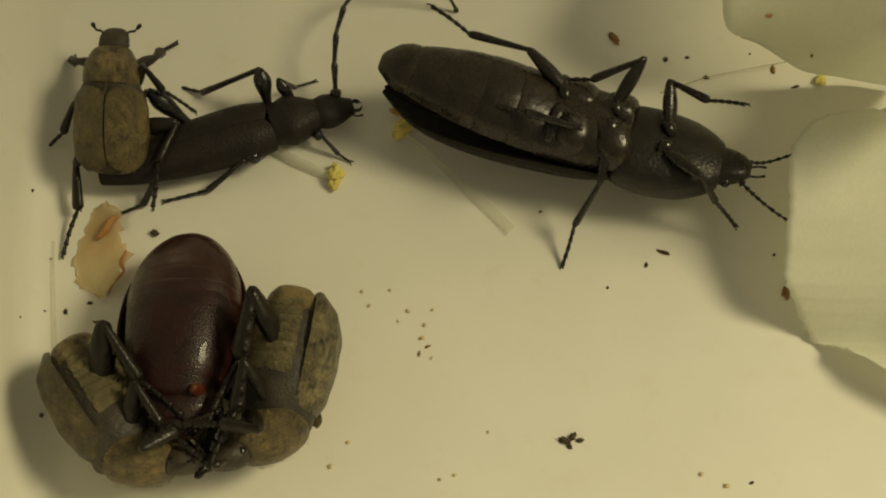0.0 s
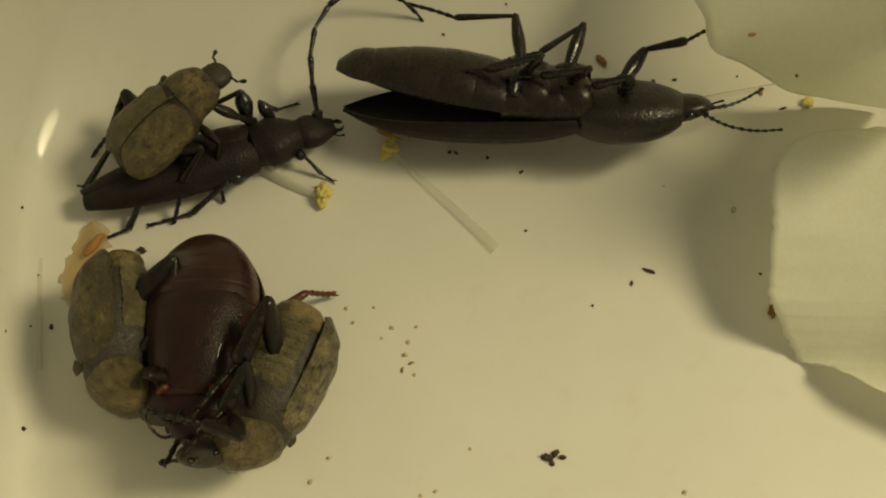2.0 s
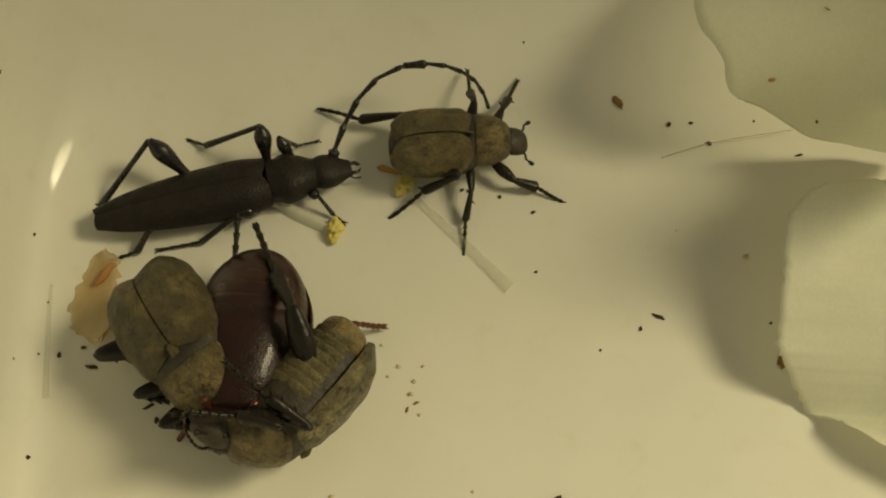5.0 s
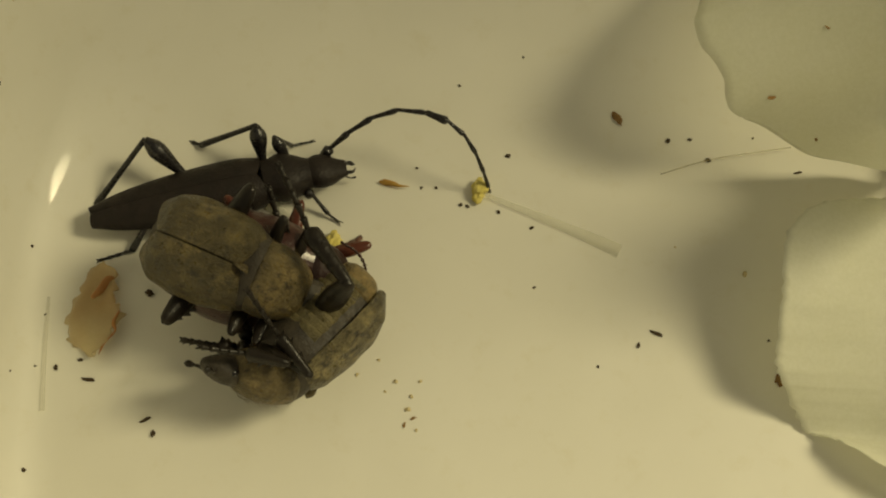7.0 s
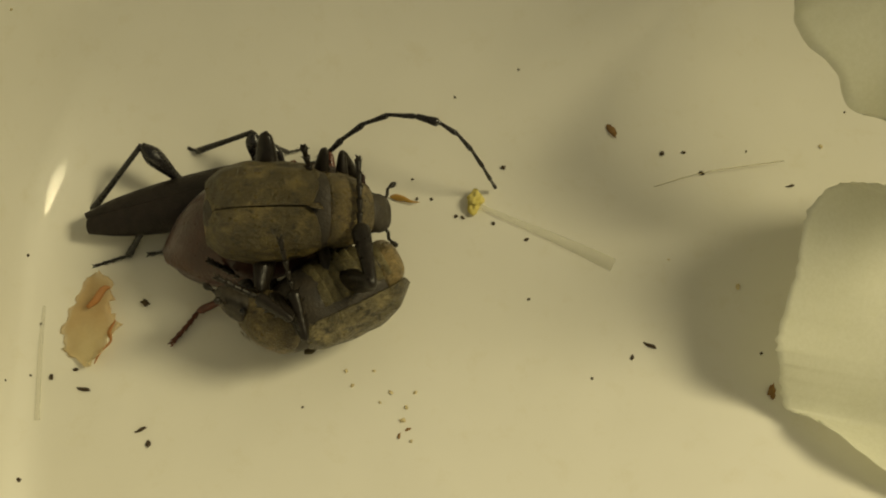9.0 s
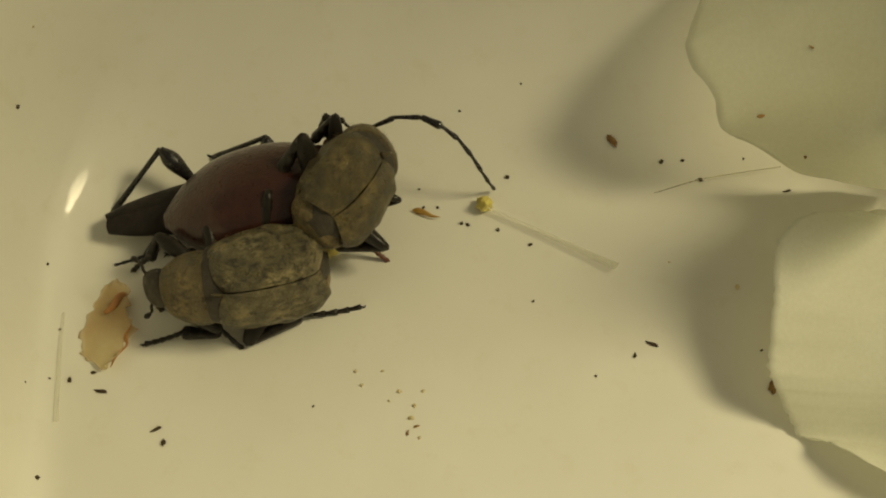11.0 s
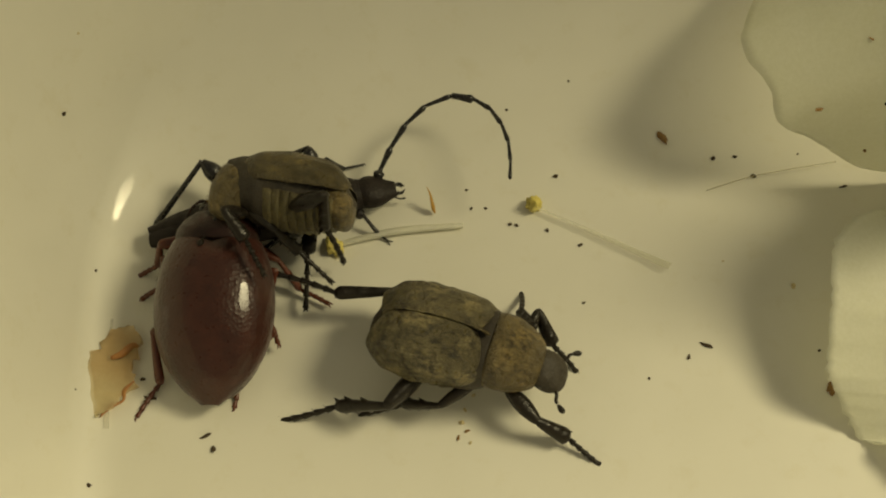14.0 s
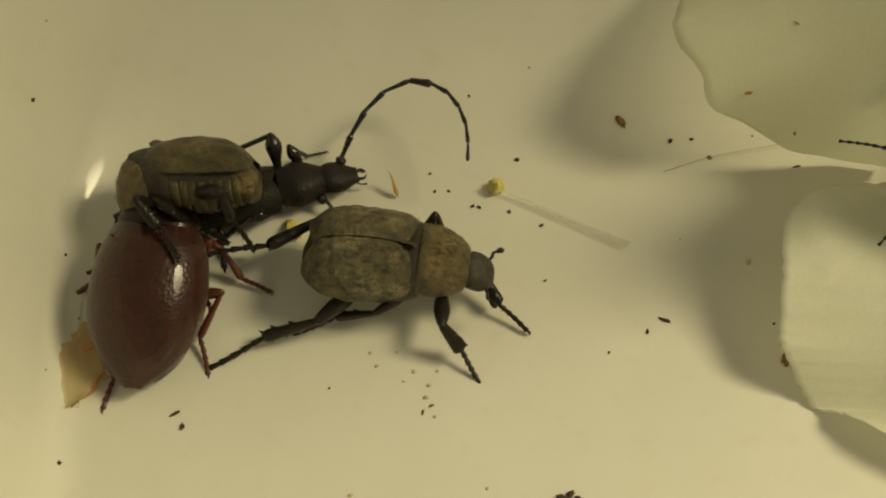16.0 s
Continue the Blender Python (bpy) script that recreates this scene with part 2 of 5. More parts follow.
def wing_case(side, front, back, width, height, drop=1.75, lap=0.05, notch=0.35, tip=0.5, thick=0.09, nu=30, nv=22, seam=0.05, ribs=0, rib=0.012, rough=0.0, hump=0.0):
    """One elytron: a vaulted shell from the suture down to the flank. width and height: rows over the length."""
    bm = bmesh.new()
    ws, hs = spline([[w] for w in width], nu)[:, 0], spline([[h] for h in height], nu)[:, 0]
    outer, inner = [], []
    for i in range(nu):
        u = i / (nu - 1)
        ro, ri = [], []
        for j in range(nv):
            v = j / (nv - 1)
            a = v * drop
            y = front + (back - front) * u
            y -= notch * (1 - v) ** 6 * (1 - u) ** 8 + 0.25 * (1 - u) ** 6 * v ** 4
            y += tip * u ** 8 * ((1 - v) ** 3 + 0.6 * v ** 3)
            x = side * (lap + max(ws[i], 0.02) * math.sin(a) ** 0.92) if a > 0 else side * lap
            z = max(hs[i], 0.02) * (math.cos(a) if a < math.pi / 2 else 0.75 * math.cos(a))
            g = 1 + rib * math.cos(2 * math.pi * ribs * v) * min(1, 4 * u, 5 * (1 - u)) if ribs else 1
            g += rough * noise.noise((x * 1.4 + 7 * side, y * 1.1, z * 1.4))
            x, z = side * lap + (x - side * lap) * g, z * g
            z -= seam * (1 - v) ** 10
            if hump:
                swell = hump * (math.exp(-((u - 0.12) / 0.07) ** 2 - ((v - 0.52) / 0.16) ** 2) + 0.7 * math.exp(-((u - 0.80) / 0.07) ** 2 - ((v - 0.42) / 0.16) ** 2) - 0.6 * math.exp(-((u - 0.22) / 0.09) ** 2 - ((v - 0.22) / 0.10) ** 2))
                x, z = x + side * swell * math.sin(a), z + swell * math.cos(a)
            ro.append((x, y, z))
            k = 1 - thick / max(ws[i], hs[i], 0.3)
            ri.append((side * lap + (x - side * lap) * k, y, z * k - 0.01))
        outer.append(ro)
        inner.append(ri)
    vo, vi = skin(bm, outer, False, False), skin(bm, inner, False, False)
    for i in range(nu - 1):
        for j in (0, nv - 1):
            bm.faces.new((vo[i][j], vo[i + 1][j], vi[i + 1][j], vi[i][j]))
    for j in range(nv - 1):
        for i in (0, nu - 1):
            bm.faces.new((vo[i][j], vo[i][j + 1], vi[i][j + 1], vi[i][j]))
    for row in [[r[j] for r in vo] for j in (0, nv - 1)] + [vo[0], vo[-1]]:
        for p, q in zip(row, row[1:]):
            e = bm.edges.get((p, q))
            if e:
                e.smooth = False
    return bm


def spike(bm, base, tip, r):
    base, tip = Vector(base), Vector(tip)
    d = (tip - base).normalized()
    a = d.orthogonal().normalized()
    b = d.cross(a)
    ring = [bm.verts.new((base + r * (a * math.cos(k * 2.0944) + b * math.sin(k * 2.0944))) * MM) for k in range(3)]
    top = bm.verts.new(tip * MM)
    for k in range(3):
        bm.faces.new((ring[k], ring[(k + 1) % 3], top))


def make_leg(body, name, coxa, lengths, radii, material, spines=0, rest=(0, 0, 0), pole=(0, 0, 1), seed=1, ankle=0.45):
    """A leg of thigh, shin and foot, each along its own y, hung on the body at coxa."""
    rnd = random.Random(seed)
    lf, lt, la = lengths
    rf, rt, ra = radii
    bm = tube([(0, -0.1 * lf, 0), (0, 0.12 * lf, 0), (0, 0.5 * lf, 0), (0, 0.85 * lf, 0), (0, lf, 0), (0, 1.05 * lf, 0)], [rf * 0.5, rf * 0.8, rf, rf * 0.74, rf * 0.52, rf * 0.22], 10, flat=0.72)
    leg = part(name, bm, material, body)
    bm = tube([(0, -0.06 * lt, 0), (0, 0.06 * lt, 0), (0, 0.3 * lt, 0), (0, 0.7 * lt, 0), (0, 0.93 * lt, 0), (0, 1.02 * lt, 0)], [rt * 0.35, rt * 0.62, rt * 0.78, rt * 1.0, rt * 1.05, rt * 0.5], 8, flat=0.75)
    for k in range(spines):
        y = lt * (0.3 + 0.7 * k / max(spines - 1, 1))
        s = 1 if k % 2 else -1
        near = min(bm.faces, key=lambda f: (f.calc_center_median() - Vector((s * rt * 0.95, y, 0)) * MM).length)
        for v in bmesh.ops.poke(bm, faces=[near], offset=0.0)["verts"]:
            v.co += Vector((s * (0.22 + 0.1 * rnd.random()), 0.20, -0.05)) * MM
    shin = part("tibia", bm, material, leg)
    bm = bmesh.new()
    for k in range(5):
        y0, y1 = la * k / 5, la * (k + 1) / 5
        bend = lambda y: -0.10 * la * (y / la) ** 2
        tube([(0, y0 - 0.03, bend(y0)), (0, (y0 + y1) / 2, bend((y0 + y1) / 2)), (0, y1, bend(y1))], [ra * 0.65, ra * 0.85, ra * 1.15], 7, bm, 5)
        if spines:
            spike(bm, (ra * 0.6, y1 - 0.02, bend(y1)), (ra * 1.9, y1 + 0.12, bend(y1) - 0.06), 0.035)
    for s in (-1, 1):
        tube([(0, la - 0.02, -0.1 * la), (s * 0.09, la + 0.16, -0.1 * la + 0.02), (s * 0.14, la + 0.30, -0.1 * la - 0.12)], [ra * 0.5, ra * 0.4, 0.012], 5, bm, 6)
    foot = part("tarsus", bm, material, leg)
    return dict(leg=leg, shin=shin, foot=foot, coxa=Vector(coxa), lf=lf, lt=lt, la=la, rest=Vector(rest), pole=Vector(pole), ankle=ankle)


def leg_poses(g, target, before=None):
    """Poses of thigh, shin and foot (thigh in the body's space, the others in the thigh's) that put the claw on target."""
    d = target - g["coxa"]
    a, b = g["lf"], math.hypot(g["lt"] + 0.92 * g["la"] * math.cos(g["ankle"]), 0.92 * g["la"] * math.sin(g["ankle"]))
    r = min(max(d.length, 0.92 * math.sqrt(max(b * b - a * a, 0.01)), abs(a - b) * 1.08 + 0.05), (a + b) * 0.985)
    d = d.normalized()
    wish = g["pole"].normalized() if before is None else g["pole"].normalized() * 0.35 + before
    pole = wish - d * wish.dot(d)
    pole = pole.normalized() if pole.length > 1e-3 else d.orthogonal().normalized()
    g["bend"] = pole
    ca = (a * a + r * r - b * b) / (2 * a * r)
    ca = min(max(ca, -1), 1)
    knee = d * (a * ca) + pole * (a * math.sqrt(1 - ca * ca))
    y = knee.normalized()
    x = d.cross(pole).normalized()
    z = x.cross(y)
    thigh = Matrix((x, y, z)).transposed().to_4x4()
    thigh.translation = g["coxa"] * MM
    on = (d * r - knee).normalized()
    g["turn"] = math.atan2(on.dot(z), on.dot(y)) - math.atan2(0.92 * g["la"] * math.sin(g["ankle"]), g["lt"] + 0.92 * g["la"] * math.cos(g["ankle"]))
    return thigh, *shin_and_foot(g, g["turn"])


def shin_and_foot(g, turn):
    shin = Matrix.Translation((0, g["lf"] * MM, 0)) @ Matrix.Rotation(turn, 4, "X")
    foot = shin @ Matrix.Translation((0, g["lt"] * MM, 0)) @ Matrix.Rotation(g["ankle"], 4, "X")
    return shin, foot


def place_leg(g, target=None):
    th, sh, ft = leg_poses(g, target or g["rest"])
    g["leg"].matrix_basis, g["shin"].matrix_basis, g["foot"].matrix_basis = th, sh, ft


def root(name, label, category="beetle", group=""):
    return tagged(new(name), label, category, group)


def feeler(body, name, base, joints, r, material, club=0.0, beads=0):
    """An antenna from base along joints; beads give it its row of knots, club its swollen end."""
    bm = bmesh.new()
    pts = spline([base, *joints], 46 if beads else 24)
    if beads:
        along, thick = [], []
        for k in range(beads):
            i0, i1 = round(k * 45 / beads), round((k + 1) * 45 / beads)
            p0, p1 = pts[i0], pts[i1]
            f = 1.5 if k == 0 else 1.0 - 0.35 * k / beads
            along += [p0, p0 * 0.5 + p1 * 0.5, p0 * 0.14 + p1 * 0.86]
            thick += [r * 0.6 * f, r * 0.9 * f, r * 1.25 * f] if beads > 8 else [r * 0.74 * f, r * 0.88 * f, r * 1.08 * f]
        tube(along + [pts[-1]], thick + [r * 0.3], 8, bm, beads * 9)
    else:
        tube(pts[::4], [r] * len(pts[::4]), 7, bm)
        if club:
            e, d = pts[-1], (pts[-1] - pts[-4])
            d = d / np.linalg.norm(d)
            tube([e - d * 0.05, e + d * club * 0.3, e + d * club * 0.7, e + d * club], [r * 0.8, club * 0.30, club * 0.34, club * 0.12], 8, bm)
    return part(name, bm, material, body)


def bristles(bm, count, seed, spot, length, r=0.012):
    """Short stiff hairs; spot(rnd) gives a foot and a way for each."""
    rnd = random.Random(seed)
    for _ in range(count):
        p, d = spot(rnd)
        spike(bm, p, Vector(p) + Vector(d) * length * rnd.uniform(0.6, 1.2), r)


# ---- the beetles ----
def chafer(name, label, s, shell_mat, seed, spines=6, tail=None):
    """A squat scaly chafer, nine millimetres long at s = 1, head to +y."""
    body = root(name, label, "beetle", "chafers on the tray")
    k = s
    for side, nm in ((-1, "wing_case"), (1, "wing_case")):
        bm = wing_case(side, 0.72 * k, -4.25 * k, [w * k for w in (1.80, 2.15, 2.26, 2.32, 2.34, 2.28, 2.08, 1.50)],
                       [h * k for h in (1.20, 1.48, 1.60, 1.66, 1.62, 1.48, 1.16, 0.56)], tip=0.42 * k, notch=0.40 * k, ribs=4, rib=0.012, rough=0.045, hump=0.10 * k)
        part(nm, bm, shell_mat, body)
    bm = hull([(a * k, b * k, c * k, d * k, e * k) for a, b, c, d, e in ((0.45, 1.8, 0.95, 1.45, 0.05), (0.0, 2.05, 1.1, 1.6, 0), (-1.4, 2.15, 1.2, 1.7, -0.05), (-2.9, 1.9, 1.0, 1.5, -0.1), (-3.8, 1.35, 0.7, 1.1, -0.2), (-4.35, 0.5, 0.3, 0.5, -0.45))], wobble=0.01)
    abdomen = part("abdomen", bm, HEAD_DARK, body, "dark flanks with a pale scaly belly")
    for i in range(9):
        y0, y1 = (-0.45 - 0.385 * i) * k, (-0.87 - 0.385 * i) * k
        w = float(np.interp(i, (0, 3, 5, 7, 8), (2.16, 2.16, 2.04, 1.76, 1.5))) * k
        b = float(np.interp(i, (0, 3, 5, 7, 8), (1.76, 1.78, 1.68, 1.46, 1.24))) * k
        bm = bmesh.new()
        rows = []
        for y, g in ((y0, 0.97), (y0 - 0.06 * k, 1.0), (y1 + 0.1 * k, 1.035), (y1, 1.04), (y1 - 0.005, 0.96)):
            rows.append([(w * g * math.cos(a), y, -0.1 * k - b * g * abs(math.sin(a)) ** 0.9) for a in np.linspace(-0.24 - 0.02 * math.sin(9 * y), -math.pi + 0.24 + 0.02 * math.sin(9 * y), 23)])
        skin(bm, rows, False, False)
        part("belly_plate", bm, BELLY, abdomen)
    bm = hull([(a * k, b * k, c * k, d * k, e * k) for a, b, c, d, e in ((1.6, 1.3, 1.0, 1.15, -0.05), (0.9, 1.72, 1.12, 1.5, 0), (0.1, 2.08, 1.15, 1.75, -0.05), (-0.7, 2.12, 1.15, 1.78, -0.05))], 18, wobble=0.04)
    part("breast", bm, HEAD_DARK, body, "dusty dark breast between the legs")
    bm = hull([(a * k, b * k, c * k, d * k, e * k) for a, b, c, d, e in ((-3.2, 1.80, 0.6, 1.2, -0.15), (-3.75, 1.72, 0.5, 1.25, -0.25), (-4.08, 1.46, 0.4, 1.12, -0.35), (-4.28, 1.0, 0.3, 0.8, -0.48), (-4.36, 0.45, 0.15, 0.4, -0.58))], 16, wobble=0.04)
    part("tail_plate", bm, tail or PYGIDIUM, body, "golden-brown tail plate" if tail else "straw-coloured tail plate")
    bm = hull([(a * k, b * k, c * k, d * k, e * k) for a, b, c, d, e in ((0.70, 1.66, 1.16, 0.9, 0.0), (0.80, 1.80, 1.27, 1.0, 0), (1.15, 1.86, 1.32, 1.05, 0), (1.9, 1.76, 1.26, 1.02, -0.05), (2.6, 1.38, 0.98, 0.85, -0.12), (2.9, 1.12, 0.78, 0.7, -0.18), (3.0, 0.9, 0.6, 0.55, -0.2))], 28, wobble=0.03)
    shield = part("pronotum", bm, SCALES_GOLD, body, "golden-brown scaly neck shield")
    bm = hull([(a * k, b * k, c * k, d * k, e * k) for a, b, c, d, e in ((2.75, 0.86, 0.55, 0.55, -0.2), (3.1, 0.97, 0.64, 0.6, -0.25), (3.5, 0.98, 0.58, 0.55, -0.33), (3.85, 0.86, 0.42, 0.44, -0.42), (4.08, 0.62, 0.24, 0.3, -0.5), (4.18, 0.3, 0.1, 0.14, -0.54))], 20, wobble=0.05)
    part("head", bm, HEAD_DARK, shield, "dusty dark head")
    for sx in (-1, 1):
        bm = bmesh.new()
        bmesh.ops.create_uvsphere(bm, u_segments=12, v_segments=8, radius=0.2 * k * MM, matrix=Matrix.Translation(Vector((sx * 0.84 * k, 3.15 * k, -0.2 * k)) * MM))
        part("eye", bm, BLACK_LEG, shield)
        feeler(shield, "antenna", (sx * 0.6 * k, 3.7 * k, -0.4 * k), [(sx * 0.95 * k, 3.95 * k, -0.35 * k), (sx * 1.25 * k, 4.0 * k, -0.4 * k), (sx * 1.4 * k, 4.15 * k, -0.45 * k)], 0.075 * k, LEG_DARK, club=0.42 * k)
    bm = bmesh.new()
    tube([(0, 0.74 * k, 1.22 * k), (0, 0.5 * k, 1.38 * k), (0, 0.2 * k, 1.45 * k)], [0.30 * k, 0.24 * k, 0.03], 8, bm, flat=0.22)
    part("scutellum", bm, SCALES_GOLD, body)
    bm = bmesh.new()

    def tuft(rnd):
        a, y = rnd.uniform(0.05, math.pi - 0.05), rnd.uniform(0.85, 2.9)
        w = np.interp(y, [0.8, 1.2, 1.9, 2.6, 2.95], [1.80, 1.86, 1.76, 1.38, 1.05])
        h = np.interp(y, [0.8, 1.2, 1.9, 2.6, 2.95], [1.27, 1.32, 1.26, 0.98, 0.75])
        return (float(w * math.cos(a)) * k, y * k, float(h * math.sin(a)) * k - 0.05 * k), (math.cos(a), -0.6, math.sin(a))

    def fringe(rnd):
        a, y, s2 = rnd.uniform(0.0, 0.5), rnd.uniform(-3.9, 0.4), rnd.choice((-1, 1))
        w = np.interp(y, [-4.0, -3.2, -1.5, 0.5], [1.4, 2.0, 2.36, 2.1])
        return (s2 * float(w) * math.cos(a) * k, y * k, -0.9 * math.sin(a) * k), (s2, -0.5, -0.4)
    bristles(bm, 240, seed, tuft, 0.22 * k)
    tagged(part("hairs", bm, PYGIDIUM, shield, "fine pale hairs"), kind="stuff")
    bm = bmesh.new()
    bristles(bm, 170, seed + 50, fringe, 0.20 * k)
    tagged(part("hairs", bm, PYGIDIUM, body, "fine pale hairs"), kind="stuff")
    for piece in body.children_recursive:
        piece.data.transform(Matrix.Diagonal((0.86 if piece.parent == shield or piece == shield else 0.9, 1, 1, 1)))
    legs = {}
    for key, nm, sx, y, ln, rd, rest in (("fl", "fore_leg", -1, 2.1, (1.7, 1.6, 1.7), (0.37, 0.33, 0.125), (-3.0, 4.1, -1.9)), ("fr", "fore_leg", 1, 2.1, (1.7, 1.6, 1.7), (0.37, 0.33, 0.125), (3.0, 4.1, -1.9)),
                                         ("ml", "middle_leg", -1, 0.5, (1.9, 1.9, 2.1), (0.38, 0.29, 0.12), (-4.3, -0.3, -1.9)), ("mr", "middle_leg", 1, 0.5, (1.9, 1.9, 2.1), (0.38, 0.29, 0.12), (4.3, -0.3, -1.9)),
                                         ("hl", "hind_leg", -1, -1.7, (2.5, 2.6, 2.7), (0.55, 0.37, 0.14), (-3.6, -4.6, -1.9)), ("hr", "hind_leg", 1, -1.7, (2.5, 2.6, 2.7), (0.55, 0.37, 0.14), (3.6, -4.6, -1.9))):
        legs[key] = make_leg(body, nm, (sx * 1.02 * k, y * k, -1.05 * k), [v * k for v in ln], [v * k for v in rd], LEG_DARK, spines, Vector(rest) * k, (sx * 1.0, 0.2 if y > 0 else -0.15, 0.12), seed)
        place_leg(legs[key])
    legs["fl"]["neck"] = legs["fr"]["neck"] = Vector((0, 0.75 * k, 0.1 * k))
    legs["fl"]["shield"] = shield
    return body, legs


def mahogany_beetle():
    body = root("leaf_beetle", "glossy mahogany-red oval beetle with reddish legs, held by the chafers")
    for side in (-1, 1):
        bm = wing_case(side, 4.0, -5.6, (2.65, 3.15, 3.4, 3.5, 3.45, 3.25, 2.75, 1.9, 0.5), (1.8, 2.25, 2.5, 2.55, 2.5, 2.25, 1.8, 1.2, 0.35), tip=0.0, notch=0.4, nu=40, nv=24, lap=0.0, thick=0.14, seam=0.0)
        part("wing_case", bm, MAHOGANY, body)
    bm = hull(((4.0, 2.3, 1.4, 1.4, 0), (1.5, 2.9, 1.6, 2.0, -0.05), (-1.5, 3.05, 1.6, 2.2, -0.05), (-3.4, 2.6, 1.2, 1.9, -0.1), (-4.8, 1.55, 0.6, 1.15, -0.15), (-5.4, 0.5, 0.2, 0.4, -0.2)))
    abdomen = part("abdomen", bm, MAHOGANY_DARK, body, "dark red shiny belly")
    for i in range(5):
        y0 = -0.7 - 0.86 * i
        w0, w1 = (3.12, 3.12, 2.96, 2.62, 2.08)[i], (3.12, 2.96, 2.62, 2.08, 1.1)[i]
        b0, b1 = (2.36, 2.36, 2.25, 1.98, 1.56)[i], (2.38, 2.26, 1.98, 1.56, 0.8)[i]
        bm = bmesh.new()
        rows = [[((w0 + (w1 - w0) * f) * g * math.cos(a), y0 - 0.87 * f, -0.05 - (b0 + (b1 - b0) * f) * g * abs(math.sin(a)) ** 0.9) for a in np.linspace(-0.1, -math.pi + 0.1, 25)] for f, g in ((0, 0.994), (0.06, 1.0), (0.3, 1.001), (0.7, 1.002), (0.97, 1.0), (1.0, 0.992))]
        skin(bm, rows, False, False)
        part("belly_plate", bm, MAHOGANY_DARK, abdomen)
    part("breastplate", hull(((4.6, 1.9, 0.6, 1.5, 0), (3.0, 2.5, 0.8, 2.1, -0.05), (1.0, 2.95, 0.9, 2.42, -0.05), (-0.6, 3.0, 0.9, 2.42, -0.05), (-1.2, 2.9, 0.9, 2.2, -0.05)), wobble=0.03), MAHOGANY_BLACK, body, "nearly black shiny breastplate")
    part("pronotum", hull(((3.9, 2.45, 1.75, 1.2, 0), (4.5, 2.45, 1.7, 1.2, -0.05), (5.2, 2.1, 1.4, 1.1, -0.15), (5.8, 1.45, 0.95, 0.85, -0.25))), MAHOGANY_BLACK, body)
    head = part("head", hull(((5.6, 1.15, 0.75, 0.7, -0.3), (6.1, 1.1, 0.7, 0.65, -0.4), (6.6, 0.8, 0.4, 0.5, -0.5), (6.85, 0.45, 0.15, 0.2, -0.55)), 14), MAHOGANY_BLACK, body)
    for sx in (-1, 1):
        bm = bmesh.new()
        bmesh.ops.create_uvsphere(bm, u_segments=12, v_segments=8, radius=0.26 * MM, matrix=Matrix.Translation(Vector((sx * 1.0, 6.15, -0.3)) * MM))
        part("eye", bm, BLACK_LEG, head)
        feeler(body, "antenna", (sx * 0.7, 6.5, -0.4), [(sx * 1.3, 6.7, -0.6), (sx * 2.0, 6.1, -0.9), (sx * 2.4, 5.0, -1.1)], 0.11, MAHOGANY_DARK, beads=11)
    legs = {}
    for key, nm, sx, y, ln, rest in (("fl", "fore_leg", -1, 4.4, (2.4, 2.3, 1.9), (-4.4, 5.4, -2.4)), ("fr", "fore_leg", 1, 4.4, (2.4, 2.3, 1.9), (4.4, 5.4, -2.4)), ("ml", "middle_leg", -1, 2.2, (2.6, 2.6, 2.0), (-5.0, 0.8, -2.4)),
                                     ("mr", "middle_leg", 1, 2.2, (2.6, 2.6, 2.0), (5.0, 0.8, -2.4)), ("hl", "hind_leg", -1, 0.4, (3.0, 3.0, 2.3), (-4.8, -2.6, -2.4)), ("hr", "hind_leg", 1, 0.4, (3.0, 3.0, 2.3), (4.8, -2.6, -2.4))):
        legs[key] = make_leg(body, nm, (sx * 1.3, y, -1.5), ln, (0.48, 0.30, 0.165), RED_LEG, 0, rest, (sx * 1.0, 0, 0.2), 3, 0.85)
        place_leg(legs[key])
    return body, legs


